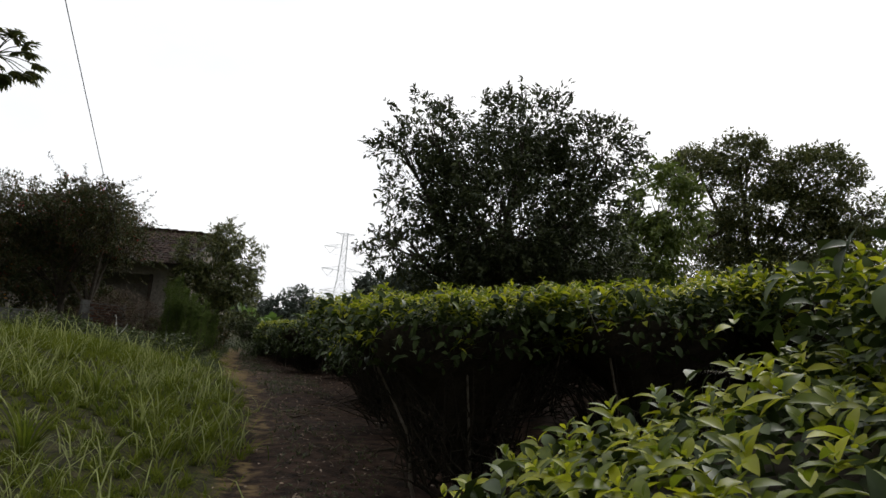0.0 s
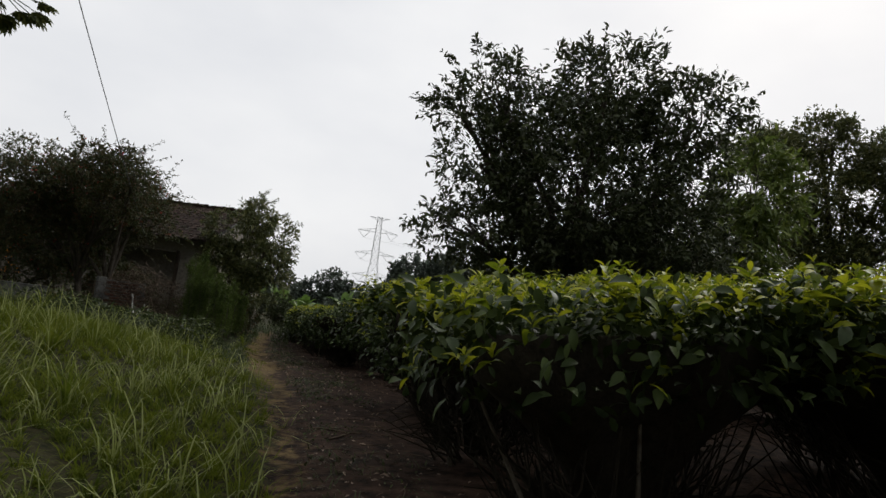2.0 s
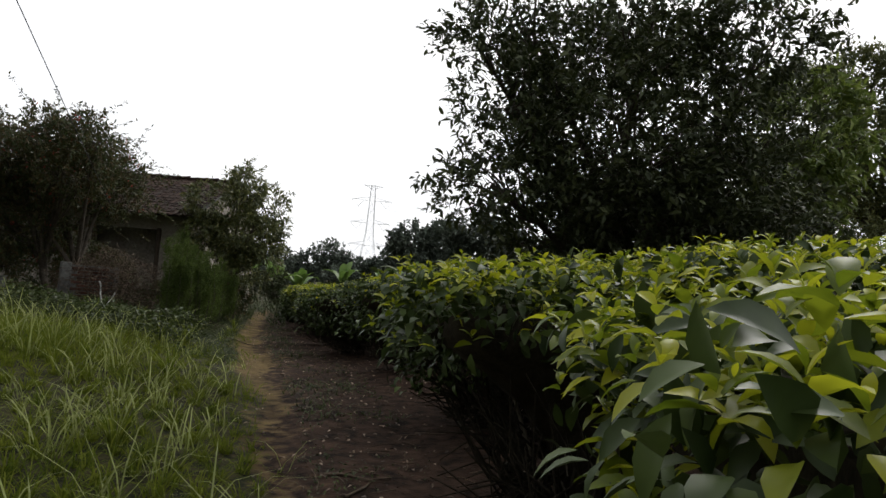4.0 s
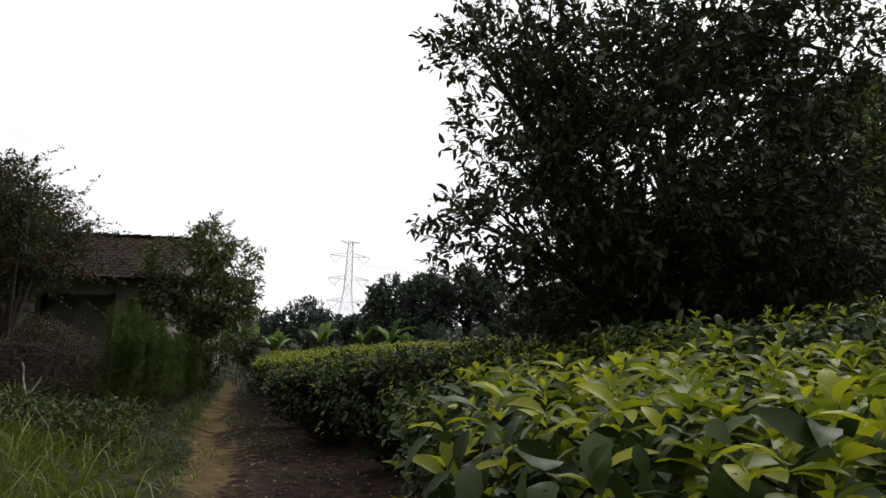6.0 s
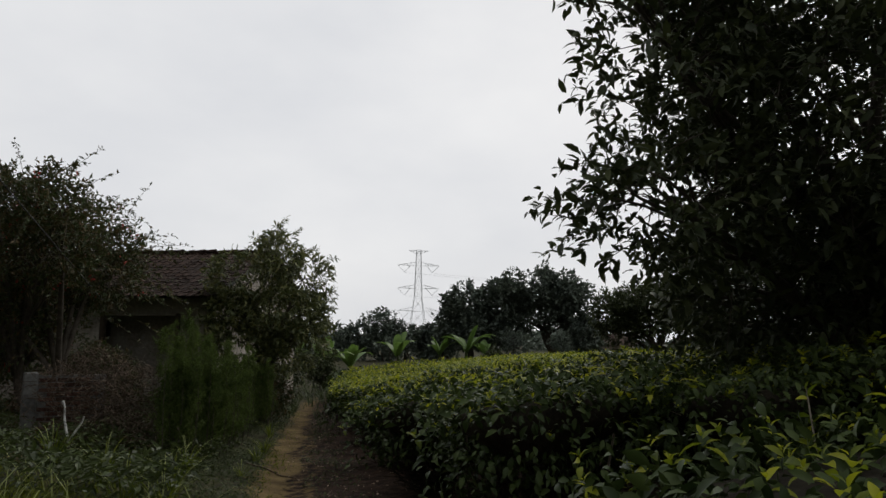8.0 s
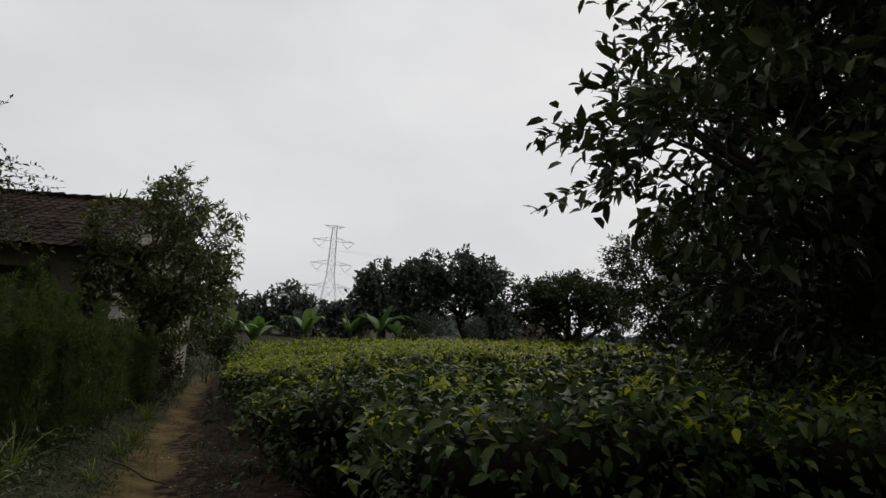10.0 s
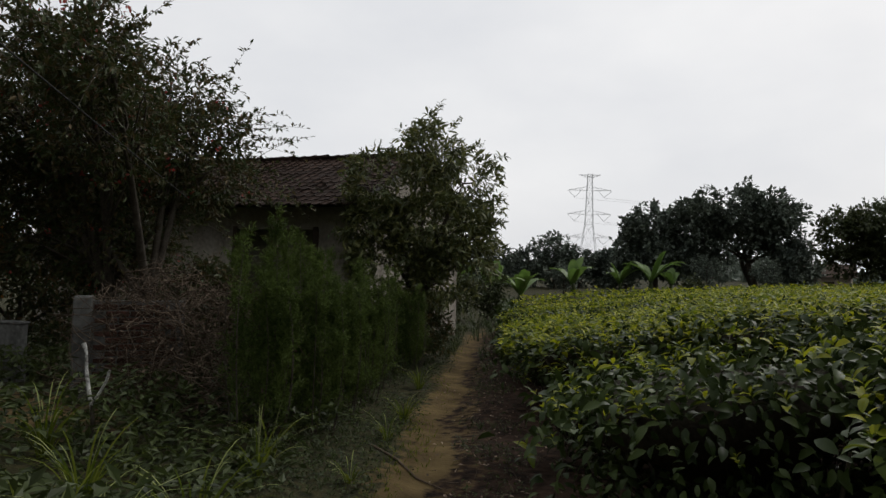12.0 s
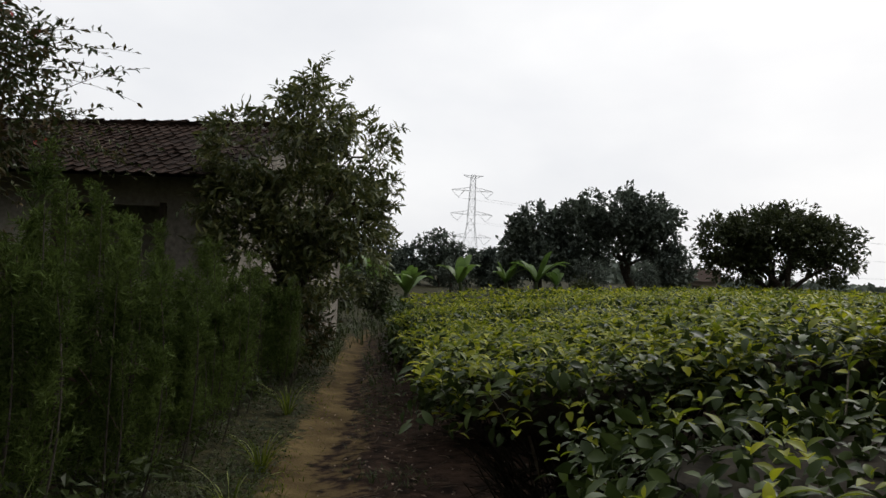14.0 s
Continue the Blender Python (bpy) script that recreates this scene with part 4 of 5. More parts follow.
# ---- grass and weeds ----
def grass():
    rs = np.random.RandomState(21)

    def lay(name, n, box_, dens, lmin, lmax, width, mat, label, flat=0.5, clump=0.0, category="grass"):
        x, y = rs.uniform(box_[0], box_[1], n), rs.uniform(box_[2], box_[3], n)
        k = rs.rand(n) < dens(x, y)
        x, y = x[k], y[k]
        if clump:
            cx, cy = np.round(x / clump) * clump, np.round(y / clump) * clump
            cx += 0.35 * clump * np.sin(cx * 91 + cy * 37)
            cy += 0.35 * clump * np.sin(cx * 53 + cy * 71)
            x, y = cx + (x - cx) * 0.35, cy + (y - cy) * 0.35
        p = np.stack([x, y, land(x, y) - 0.01], -1)
        a = rs.rand(len(x)) * 6.283
        tall = np.clip(0.72 + 0.75 * wave(np.stack([x, y, 0 * x], -1), 0.9, 2.0), 0.35, 1.3)
        ln = (lmin + (lmax - lmin) * rs.rand(len(x))) * tall
        al = unit(np.stack([np.cos(a) * flat, np.sin(a) * flat, 0.55 + 0.6 * rs.rand(len(x))], -1))
        up = unit(np.stack([-np.cos(a), -np.sin(a), 0.6 + 0 * a], -1))
        ob = new(name, leaf_mesh(name, BLADE, mat, p, al, up, ln, width * (0.6 + 0.8 * rs.rand(len(x)))))
        tagged(ob, label, category, kind="stuff")

    def left(x, y):
        u = path_x(y) - 0.04 - 0.26 * step(y, 7, 11) - 0.10 * np.sin(y * 3.1) - x
        end = 1 - step(y + 0.25 * x, 10.2, 11.8)
        near = np.clip(6.5 / np.maximum(np.hypot(x + 1.2, y - 2), 1.5), 0.22, 1)
        return step(u, -0.1, 0.35) * end * near

    lay("long_grass", 240000, (-13, -0.3, 0.4, 17), left, 0.10, 0.40, 0.0065, GRASS, "long green grass beside the footpath", 0.95, 0.22)
    lay("seeding_grass", 9000, (-10, -0.3, 0.4, 15), lambda x, y: 0.9 * left(x, y), 0.30, 0.78, 0.009, GRASS_DRY, "pale arching grass blades above the green", 0.75, 0.5)

    def verge(x, y):
        u = path_x(y) - 0.28 - x
        return step(u, -0.05, 0.15) * (1 - step(u, 0.6, 1.3)) * step(y, 10.5, 12.5) * (1 - step(y, 24, 28)) * 0.7

    lay("verge_grass", 110000, (-10, -2.5, 10, 28), verge, 0.04, 0.13, 0.006, WEED, "short weeds along the footpath edge", 0.8, 0.12)

    lay("far_grass", 16000, (-15, -4.5, 20.5, 36), lambda x, y: 0.9 * (x < edge_x(y)) * (np.abs(x - path_x(y)) > 0.3 * (y < 26)), 0.15, 0.5, 0.016, WEED, "rough green grass at the footpath's far end", 0.7, 0.3)

    def patchy(x, y):
        u = np.abs(x - path_x(y))
        spots = wave(np.stack([x, y, 0 * x], -1), 2.6, 5.0) > 0.25
        right = (x > path_x(y)) & (x < edge_x(y) + 0.1)
        return right * (spots * step(u, 0.12, 0.3) * 0.55 + 0.5 * np.exp(-((u - 0.33) / 0.14) ** 2) * (y > 3) * (y < 11))

    lay("soil_weeds", 140000, (-9, 1.5, 0.5, 26), patchy, 0.04, 0.14, 0.008, WEED, "sparse low weeds on the soil strip", 0.9, 0.10)

    def fringe(x, y):
        u = x - path_x(y)
        return np.exp(-((u + 0.22 + 0.08 * np.sin(y * 2.3)) / 0.16) ** 2) * 0.8
    lay("path_edge_grass", 110000, (-9, 0.5, 0.5, 24), fringe, 0.03, 0.12, 0.006, GRASS, "trodden short grass at the footpath edge", 0.9, 0.09)


grass()


def verge_weeds():
    """Small creeping leaves along the path's left side and here and there on the soil."""
    rs = np.random.RandomState(33)
    n = 240000
    x, y = rs.uniform(-9.5, 0, n), rs.uniform(4, 26, n)
    u = x - path_x(y)
    spots = wave(np.stack([x, y, 0 * x], -1), 2.1, 3.0)
    d = step(-u, 0.22, 0.4) * (1 - step(-u, 1.1, 1.6)) * step(y, 10.5, 12.5) * (0.25 + 0.75 * (spots > -0.1)) + 0.35 * (u > 0.2) * (x < edge_x(y)) * (spots > 0.3)
    k = rs.rand(n) < d
    x, y = x[k], y[k]
    p = np.stack([x, y, land(x, y) + 0.015 + 0.07 * rs.rand(len(x)) ** 2], -1)
    me = leaf_mesh("creeping_weeds", LEAF_PLAIN, WEED, p, unit(scatter_dirs(rs, len(p)) * np.array([1, 1, 0.5])), unit(np.array([0, 0, 1.0]) + 0.4 * rs.normal(size=p.shape)), 0.032 * (0.4 + rs.rand(len(p))), 0.016)
    tagged(new("creeping_weeds", me), "small creeping weeds along the footpath", "weeds", kind="stuff")


verge_weeds()


def yard_weeds():
    """Low leafy weeds between the grass, the wall and the shrubs."""
    rs = np.random.RandomState(31)
    n = 60000
    x, y = rs.uniform(-12.5, -3.0, n), rs.uniform(11, 20.5, n)
    u = path_x(y) - 0.75 - x
    d = step(u, 0, 0.4) * step(y + 0.25 * x, 9.8, 11.4) * (1 - np.exp(-(((x + 8.6) / 1.5) ** 2 + ((y - 14.4) / 0.9) ** 2) ** 2)) * (0.35 + 0.65 * (wave(np.stack([x, y, 0 * x], -1), 1.6, 1.0) > -0.1))
    k = rs.rand(n) < d
    x, y = x[k], y[k]
    h = 0.34 + 0.30 * np.clip(wave(np.stack([x, y, 0 * x], -1), 1.1, 4.0), -0.8, 1)
    z = land(x, y) + h * rs.rand(len(x)) ** 0.7
    p = np.stack([x, y, z], -1)
    me = leaf_mesh("low_weeds", LEAF_PLAIN, WEED, p, unit(scatter_dirs(rs, len(p)) * np.array([1, 1, 0.5])), unit(np.array([0, 0, 1.0]) + 0.5 * rs.normal(size=p.shape)), 0.085 * (0.5 + rs.rand(len(p))), 0.04)
    tagged(new("low_weeds", me), "tangled low leafy weeds in front of wall", "weeds", kind="stuff")


yard_weeds()


def grass_tuft(x, y, n, length, seed, pale=2):
    """A tuft of arching blades with a few pale seeding stalks."""
    rs = np.random.RandomState(seed)
    t = thing("grass_tuft", (x, y, float(land(x, y)) - 0.02), "tuft of long arching grass with pale stalks", "grass tuft", "grass tufts beside the path")
    for kind, m, wide in ((0, n, 0.013), (1, pale, 0.013)):
        V, F, cnt = [], [], 0
        for i in range(m):
            a = rs.rand() * 6.283
            out = np.array([math.cos(a), math.sin(a), 0])
            L = length * (0.6 + 0.5 * rs.rand()) * (1.25 if kind else 1)
            k = np.linspace(0, 1, 7)
            reach = (0.35 + 0.5 * rs.rand()) * L
            mid = out * 0.03 + out[None] * (reach * k ** 1.5)[:, None] + np.array([0, 0, 1.0])[None] * (L * (k - 0.42 * k ** 2.5))[:, None]
            side = np.array([-out[1], out[0], 0]) * wide
            w = np.array([1, 1, 0.95, 0.85, 0.65, 0.4, 0.05])[:, None] * (1 if not kind else np.array([0.3, 0.3, 0.3, 0.4, 0.8, 0.9, 0.3])[:, None])
            V.append(np.concatenate([mid + side * w * 0.5, mid - side * w * 0.5]))
            F += [(cnt + j, cnt + j + 1, cnt + 8 + j, cnt + 7 + j) for j in range(6)]
            cnt += 14
        part_of("seed_stalk" if kind else "blade_tuft", quick_mesh("blades", np.concatenate(V), F, GRASS_DRY if kind else GRASS, True), t)


for i, (x, y, n, L) in enumerate([(-5.45, 14.2, 18, 0.5), (-5.75, 14.75, 16, 0.5), (-5.35, 15.9, 12, 0.34), (-5.0, 14.6, 10, 0.24), (-5.0, 13.1, 24, 0.6), (-5.7, 13.1, 24, 0.65), (-4.6, 12.2, 24, 0.6), (-6.6, 13.6, 22, 0.7),
                                  (-5.0, 12.3, 20, 0.7), (-7.2, 12.0, 26, 0.7), (-3.6, 9.6, 24, 0.55), (-4.4, 8.0, 30, 0.6), (-3.2, 6.4, 36, 0.6), (-4.2, 5.6, 40, 0.62), (-2.6, 4.4, 44, 0.6), (-3.4, 3.9, 44, 0.66), (-2.3, 3.2, 40, 0.55), (-4.6, 4.6, 40, 0.66),
                                  (-5.6, 16.8, 26, 0.4), (-6.2, 18.6, 26, 0.45), (-2.0, 5.2, 26, 0.4), (-2.9, 7.4, 26, 0.45)]):
    grass_tuft(x, y, n, L, 500 + i, 8)


def litter():
    rs = np.random.RandomState(41)
    n = 26000
    x, y = rs.uniform(-8, 4, n), rs.uniform(0.3, 24, n)
    u = x - path_x(y)
    k = (u > -0.2) & (rs.rand(n) < np.where(x < edge_x(y), 0.75, 0.35)) & (x < edge_x(y) + 1.6)
    k &= ~((np.abs(u) < 0.22) & (rs.rand(n) < 0.8))
    x, y = x[k], y[k]
    p = np.stack([x, y, land(x, y) + 0.012 + 0.01 * rs.rand(len(x))], -1)
    al = unit(scatter_dirs(rs, len(p)) * np.array([1, 1, 0.25]))
    tagged(new("leaf_litter", leaf_mesh("leaf_litter", LEAF_PLAIN, LITTER, p, al, unit(np.array([0, 0, 1.0]) + 0.35 * rs.normal(size=p.shape)), 0.045 * (0.3 + rs.rand(len(p))), 0.02)),
           "dry fallen leaves on brown soil", "leaf litter", kind="stuff")
    tw = Tubes()
    for i in range(420):
        yy = rs.uniform(0.8, 22)
        xx = path_x(yy) + rs.uniform(0.15, 1.5)
        a, ln = rs.rand() * 6.28, 0.06 + 0.2 * rs.rand()
        d = np.array([math.cos(a), math.sin(a), 0]) * ln
        z = float(land(xx, yy)) + 0.012
        tw.add([(xx, yy, z), (xx + d[0] * 0.5 + 0.01, yy + d[1] * 0.5, z + 0.012 * rs.rand()), (xx + d[0], yy + d[1], z)], [0.004, 0.003, 0.002], 4)
    tagged(new("fallen_twigs", tw.mesh("fallen_twigs", DRY)), "small dry twigs scattered on soil", "twigs", kind="stuff")


litter()


def branch_on_ground(pts, r, label):
    tw = Tubes()
    x, y = pts[0]
    tw.add([(a - x, b - y, float(land(a, b)) - float(land(x, y))) for a, b in pts], np.linspace(r, r * 0.5, len(pts)), 6)
    ob = new("fallen_branch", tw.mesh("fallen_branch", DRY))
    ob.location = (x, y, float(land(x, y)) + r * 0.9)
    tagged(ob, label, "branch")


branch_on_ground([(-1.72, 7.55), (-1.6, 7.58), (-1.42, 7.52), (-1.3, 7.6)], 0.012, "dry broken branch lying on brown soil")
branch_on_ground([(-1.5, 7.2), (-1.42, 7.4), (-1.4, 7.55)], 0.009, "short dry stick lying on brown soil")
branch_on_ground([(-5.35, 15.6), (-5.0, 15.35), (-4.7, 15.05), (-4.45, 14.9)], 0.012, "bent pale root lying across the footpath")


# ---- house ----
HX0, HX1, HY0, HY1 = -16.5, -8.55, 21.05, 26.4     # outside faces
EAVE, RIDGE, RIDGE_Y = 2.98, 4.2, 23.7
GZ = 0.3


def house():
    t = thing("old_house", ((HX0 + HX1) / 2, HY0, GZ), "old low house with plastered walls and mossy clay-tile roof", "house")
    ox, oy = (HX0 + HX1) / 2, HY0
    L = lambda x, y, z: (x - ox, y - oy, z - GZ)
    th = 0.15
    door_x0, door_x1 = -11.2, -9.3
    bm = bmesh.new()
    for a, b in (((HX0, HY0, GZ - 0.2), (door_x0, HY0 + th, EAVE)), ((door_x1, HY0, GZ - 0.2), (HX1, HY0 + th, EAVE)), ((door_x0, HY0, 2.45), (door_x1, HY0 + th, EAVE))):
        box(bm, L(*a), L(*b))
    part("front_wall", bm, PLASTER, t, "stained beige plaster wall with recessed opening")
    for n, a, b in (("side_wall", (HX0, HY0 + th, GZ - 0.2), (HX0 + th, HY1, EAVE)), ("side_wall", (HX1 - th, HY0 + th, GZ - 0.2), (HX1, HY1, EAVE)), ("back_wall", (HX0 + th, HY1 - th, GZ - 0.2), (HX1 - th, HY1, EAVE))):
        part(n, box(bmesh.new(), L(*a), L(*b)), PLASTER, t)
    part("porch_back", box(bmesh.new(), L(door_x0 - 0.2, HY0 + 0.7, GZ), L(door_x1 + 0.2, HY0 + 0.8, 2.6)), PLASTER, t, "stained plaster wall behind the opening")
    for x in (door_x0 + 0.06, door_x1 - 0.06):
        part("post", box(bmesh.new(), L(x - 0.05, HY0 - 0.03, GZ), L(x + 0.05, HY0 + 0.08, 2.5), 0.008), DARK_WOOD, t)
    for x in (HX0 + th / 2, HX1 - th / 2):
        bm = bmesh.new()
        q = [bm.verts.new(L(x + s * th / 2, y, z)) for s in (-1, 1) for y, z in ((HY0, EAVE), (HY1, EAVE), (RIDGE_Y, RIDGE - 0.12))]
        bm.faces.new(q[:3]), bm.faces.new(q[5:2:-1])
        for i in range(3):
            bm.faces.new((q[i], q[i + 3], q[(i + 1) % 3 + 3], q[(i + 1) % 3]))
        bmesh.ops.recalc_face_normals(bm, faces=bm.faces)
        part("gable", bm, PLASTER, t)
    # roof deck and rafters
    ey = HY0 - 0.62
    for sgn, y0 in ((1, ey), (-1, 2 * RIDGE_Y - ey)):
        bm = bmesh.new()
        a, b = L(HX0 - 0.3, y0, EAVE - 0.18), L(HX1 + 0.25, RIDGE_Y, RIDGE - 0.06)
        q = [bm.verts.new(p) for p in ((a[0], a[1], a[2]), (b[0], a[1], a[2]), (b[0], b[1], b[2]), (a[0], b[1], b[2]))]
        fc = bm.faces.new(q if sgn > 0 else q[::-1])
        bmesh.ops.solidify(bm, geom=[fc], thickness=0.04)
        part("roof_deck", bm, DARK_WOOD, t)
    rail = Tubes()
    rail.add([L(HX1 + 0.33, ey, EAVE - 0.14), L(HX1 + 0.33, RIDGE_Y, RIDGE)], [0.045, 0.045], 4)
    part_of("verge_board", rail.mesh("verge_board", CEMENT), t, "pale board along the roof's edge")
    return t, L, ey


HOUSE, HL, HEY = house()


def tile_mesh():
    """One curved clay pantile, its low end at the origin, rising along +y."""
    u = np.linspace(-0.5, 0.5, 5)
    prof = np.array([0.022, 0.0, 0.004, 0.024, 0.034])
    v, f = [], []
    for y, lift in ((0, 0.018), (0.29, 0.0)):
        for dz in (0, -0.014):
            for a, z in zip(u, prof):
                v.append((a * 0.22, y, z + lift + dz))
    for i in range(4):
        f.append((i, i + 1, 11 + i, 10 + i))
        f.append((i, 5 + i, 6 + i, i + 1))
    return quick_mesh("roof_tile", v, f, TILE, False)


def roof_tiles():
    me = tile_mesh()
    rs = np.random.RandomState(6)
    run = math.hypot(RIDGE_Y - HEY, RIDGE - EAVE + 0.12)
    pitch = math.degrees(math.atan2(RIDGE - EAVE + 0.12, RIDGE_Y - HEY))
    rows, cols = int(run / 0.245), int((HX1 + 0.3 - (HX0 - 0.3)) / 0.205)
    spare_v, spare_f, cnt = [], [], 0
    tv = np.array([v.co[:] for v in me.vertices])
    tf = np.array([p.vertices[:] for p in me.polygons])
    for side in (1, -1):
        for r in range(rows + 1):
            for c in range(cols):
                x = HX1 + 0.2 - c * 0.205
                s = r * 0.245 - 0.06
                y = HEY + side * 0 + s * math.cos(radians(pitch))
                z = EAVE - 0.18 + 0.045 + s * math.sin(radians(pitch))
                if side < 0:
                    y = 2 * RIDGE_Y - y
                m = pose(*HL(x, y, z), pitch + rs.normal() * 1.2, rs.normal() * 1.5, (0 if side > 0 else 180) + rs.normal() * 1.6)
                if side < 0:
                    m = pose(*HL(x, y, z), 0, 0, 180) @ pose(0, 0, 0, pitch + rs.normal() * 1.2, rs.normal() * 1.5, rs.normal() * 1.6)
                if side > 0 and c < 25 and r < 12:
                    part_of("roof_tile", me, HOUSE, m=m)
                else:
                    a = np.array(m)
                    spare_v.append(tv @ a[:3, :3].T + a[:3, 3])
                    spare_f.append(tf + cnt)
                    cnt += len(tv)
    ob = part_of("more_roof_tiles", quick_mesh("more_roof_tiles", np.concatenate(spare_v), np.concatenate(spare_f), TILE), HOUSE)
    tagged(ob, kind="stuff")
    # ridge caps
    cap = Tubes()
    cap.add([(0, 0, 0), (0.16, 0, 0), (0.34, 0, 0.012)], [0.075, 0.08, 0.09], 10)
    cme = cap.mesh("ridge_cap", TILE)
    for i in range(int((HX1 - HX0 + 0.6) / 0.30)):
        part_of("ridge_cap", cme, HOUSE, m=pose(*HL(HX0 - 0.3 + i * 0.30, RIDGE_Y, RIDGE + 0.0 + 0.012 * math.sin(i * 2.1)), 0, 0, rs.normal() * 1.5))


# ---- low brick wall ----
def brick_wall():
    """A low wall of weathered brick with a cement-rendered pier and coping."""
    x0, y0, turn, length, height = -8.1, 15.15, 42.0, 0.86, 0.98
    z0 = float(land(x0, y0)) - 0.02
    t = thing("garden_wall", (x0, y0, z0), "low weathered red brick wall with cement end pier", "wall", turn=turn)
    part("mortar", box(bmesh.new(), (0.06, 0.012, -0.1), (length, 0.098, height - 0.02)), CEMENT, t, "recessed grey mortar")
    part("pier", box(bmesh.new(), (-0.10, -0.03, -0.1), (0.06, 0.15, height + 0.02), 0.012), CEMENT, t, "grey cement-rendered pier")
    bm = box(bmesh.new(), (-0.098, -0.05, -0.025), (0.098, 0.05, 0.025), 0.006)
    me = bpy.data.meshes.new("brick")
    bm.to_mesh(me)
    bm.free()
    me.materials.append(BRICK)
    rs = np.random.RandomState(8)
    for r in range(int(height / 0.062)):
        for c in range(int(length / 0.208)):
            x = 0.17 + c * 0.208 + (0.1 if r % 2 else 0)
            if x + 0.1 > length:
                continue
            part_of("brick", me, t, m=pose(x, 0.055 + rs.normal() * 0.003, 0.03 + r * 0.062, rs.normal() * 0.6, 0, rs.normal() * 0.8))
    # second, plastered stretch beyond a gap
    t2 = thing("garden_wall", (-11.7, 15.4, float(land(-11.7, 15.4))), "low grey plastered garden wall with chipped top", "wall", turn=6)
    part("wall_body", box(bmesh.new(), (0, 0, -0.1), (2.1, 0.14, 0.58), 0.01), CEMENT, t2)
    part("coping", box(bmesh.new(), (-0.02, -0.01, 0.582), (2.12, 0.15, 0.61), 0.01), CEMENT, t2)


# ---- brushwood, forked stick ----
def brushwood():
    rs = np.random.RandomState(12)
    x, y = -7.4, 15.5
    t = thing("brushwood_heap", (x, y, float(land(x, y))), "tangled heap of dry brown brushwood over the wall", "brushwood")
    tw = Tubes()
    for i in range(900):
        a = rs.rand() * 6.28
        p = np.array([rs.normal() * 0.5, rs.normal() * 0.3, abs(rs.normal()) * 0.75 + 0.05])
        p[2] = min(p[2], 1.3 - 0.5 * np.hypot(p[0], p[1]))
        p[2] = max(p[2], 0.02)
        d = unit(np.array([math.cos(a), math.sin(a), rs.normal() * 0.5])) * (0.2 + 0.4 * rs.rand())
        b = rs.normal(size=3) * 0.08
        tw.add([p - d / 2, p - d / 4 + b, p + d / 5 + b * 0.8, p + d / 2 - b * 0.4], [0.0045, 0.004, 0.003, 0.0015], 4)
    tagged(part_of("brush", tw.mesh("brush", DRY), t), kind="stuff")
    n = 2200
    p = np.stack([rs.normal(size=n) * 0.5, rs.normal(size=n) * 0.3, np.abs(rs.normal(size=n)) * 0.5], -1)
    p[:, 2] = np.minimum(p[:, 2], np.maximum(0.02, 1.4 - 0.5 * np.hypot(p[:, 0], p[:, 1])))
    part_of("dry_leaves", leaf_mesh("dry_leaves", LEAF_FINE, DRY, p, scatter_dirs(rs, n), scatter_dirs(rs, n), 0.05, 0.02), t)


def forked_stick():
    x, y = -6.78, 14.1
    z = float(land(x, y)) - 0.05
    t = thing("forked_stick", (x, y, z), "forked stick in soil with peeling white paint", "stick")
    lower, upper = Tubes(), Tubes()
    lower.add([(0, 0, 0), (0.01, 0, 0.16), (0, 0, 0.3)], [0.019, 0.016, 0.015], 7)
    upper.add([(0, 0, 0.27), (-0.03, 0, 0.36), (-0.09, 0.02, 0.52), (-0.10, 0.02, 0.66), (-0.13, 0.02, 0.72)], [0.015, 0.014, 0.012, 0.010, 0.017], 7)
    upper.add([(0, 0, 0.30), (0.07, -0.02, 0.38), (0.14, -0.02, 0.48), (0.17, -0.02, 0.56)], [0.013, 0.011, 0.009, 0.011], 7)
    part_of("shaft", lower.mesh("shaft", BARK), t)
    part_of("prongs", upper.mesh("prongs", WHITE_PAINT), t, "two prongs with chipped white paint")


# ---- cable ----
def cable():
    a, m = np.array([-8.0, 16.3, 2.5]), np.array([-4.54, 7.04, 4.79])
    end = a + (m - a) * 1.9
    k = np.linspace(0, 1, 40)[:, None]
    pts = a + k * (end - a) - np.array([0, 0, 1]) * k * (1 - k) * 0.3
    tb = Tubes()
    tb.add(pts - a, 0.006, 5)
    ob = new("overhead_cable", tb.mesh("overhead_cable", CABLE))
    ob.location = a
    tagged(ob, "thin black overhead cable running down to the house", "cable")


# ---- pylon and lines ----
PYL = np.array([-38.64, 239.7])
PYL_TOP = 34.4


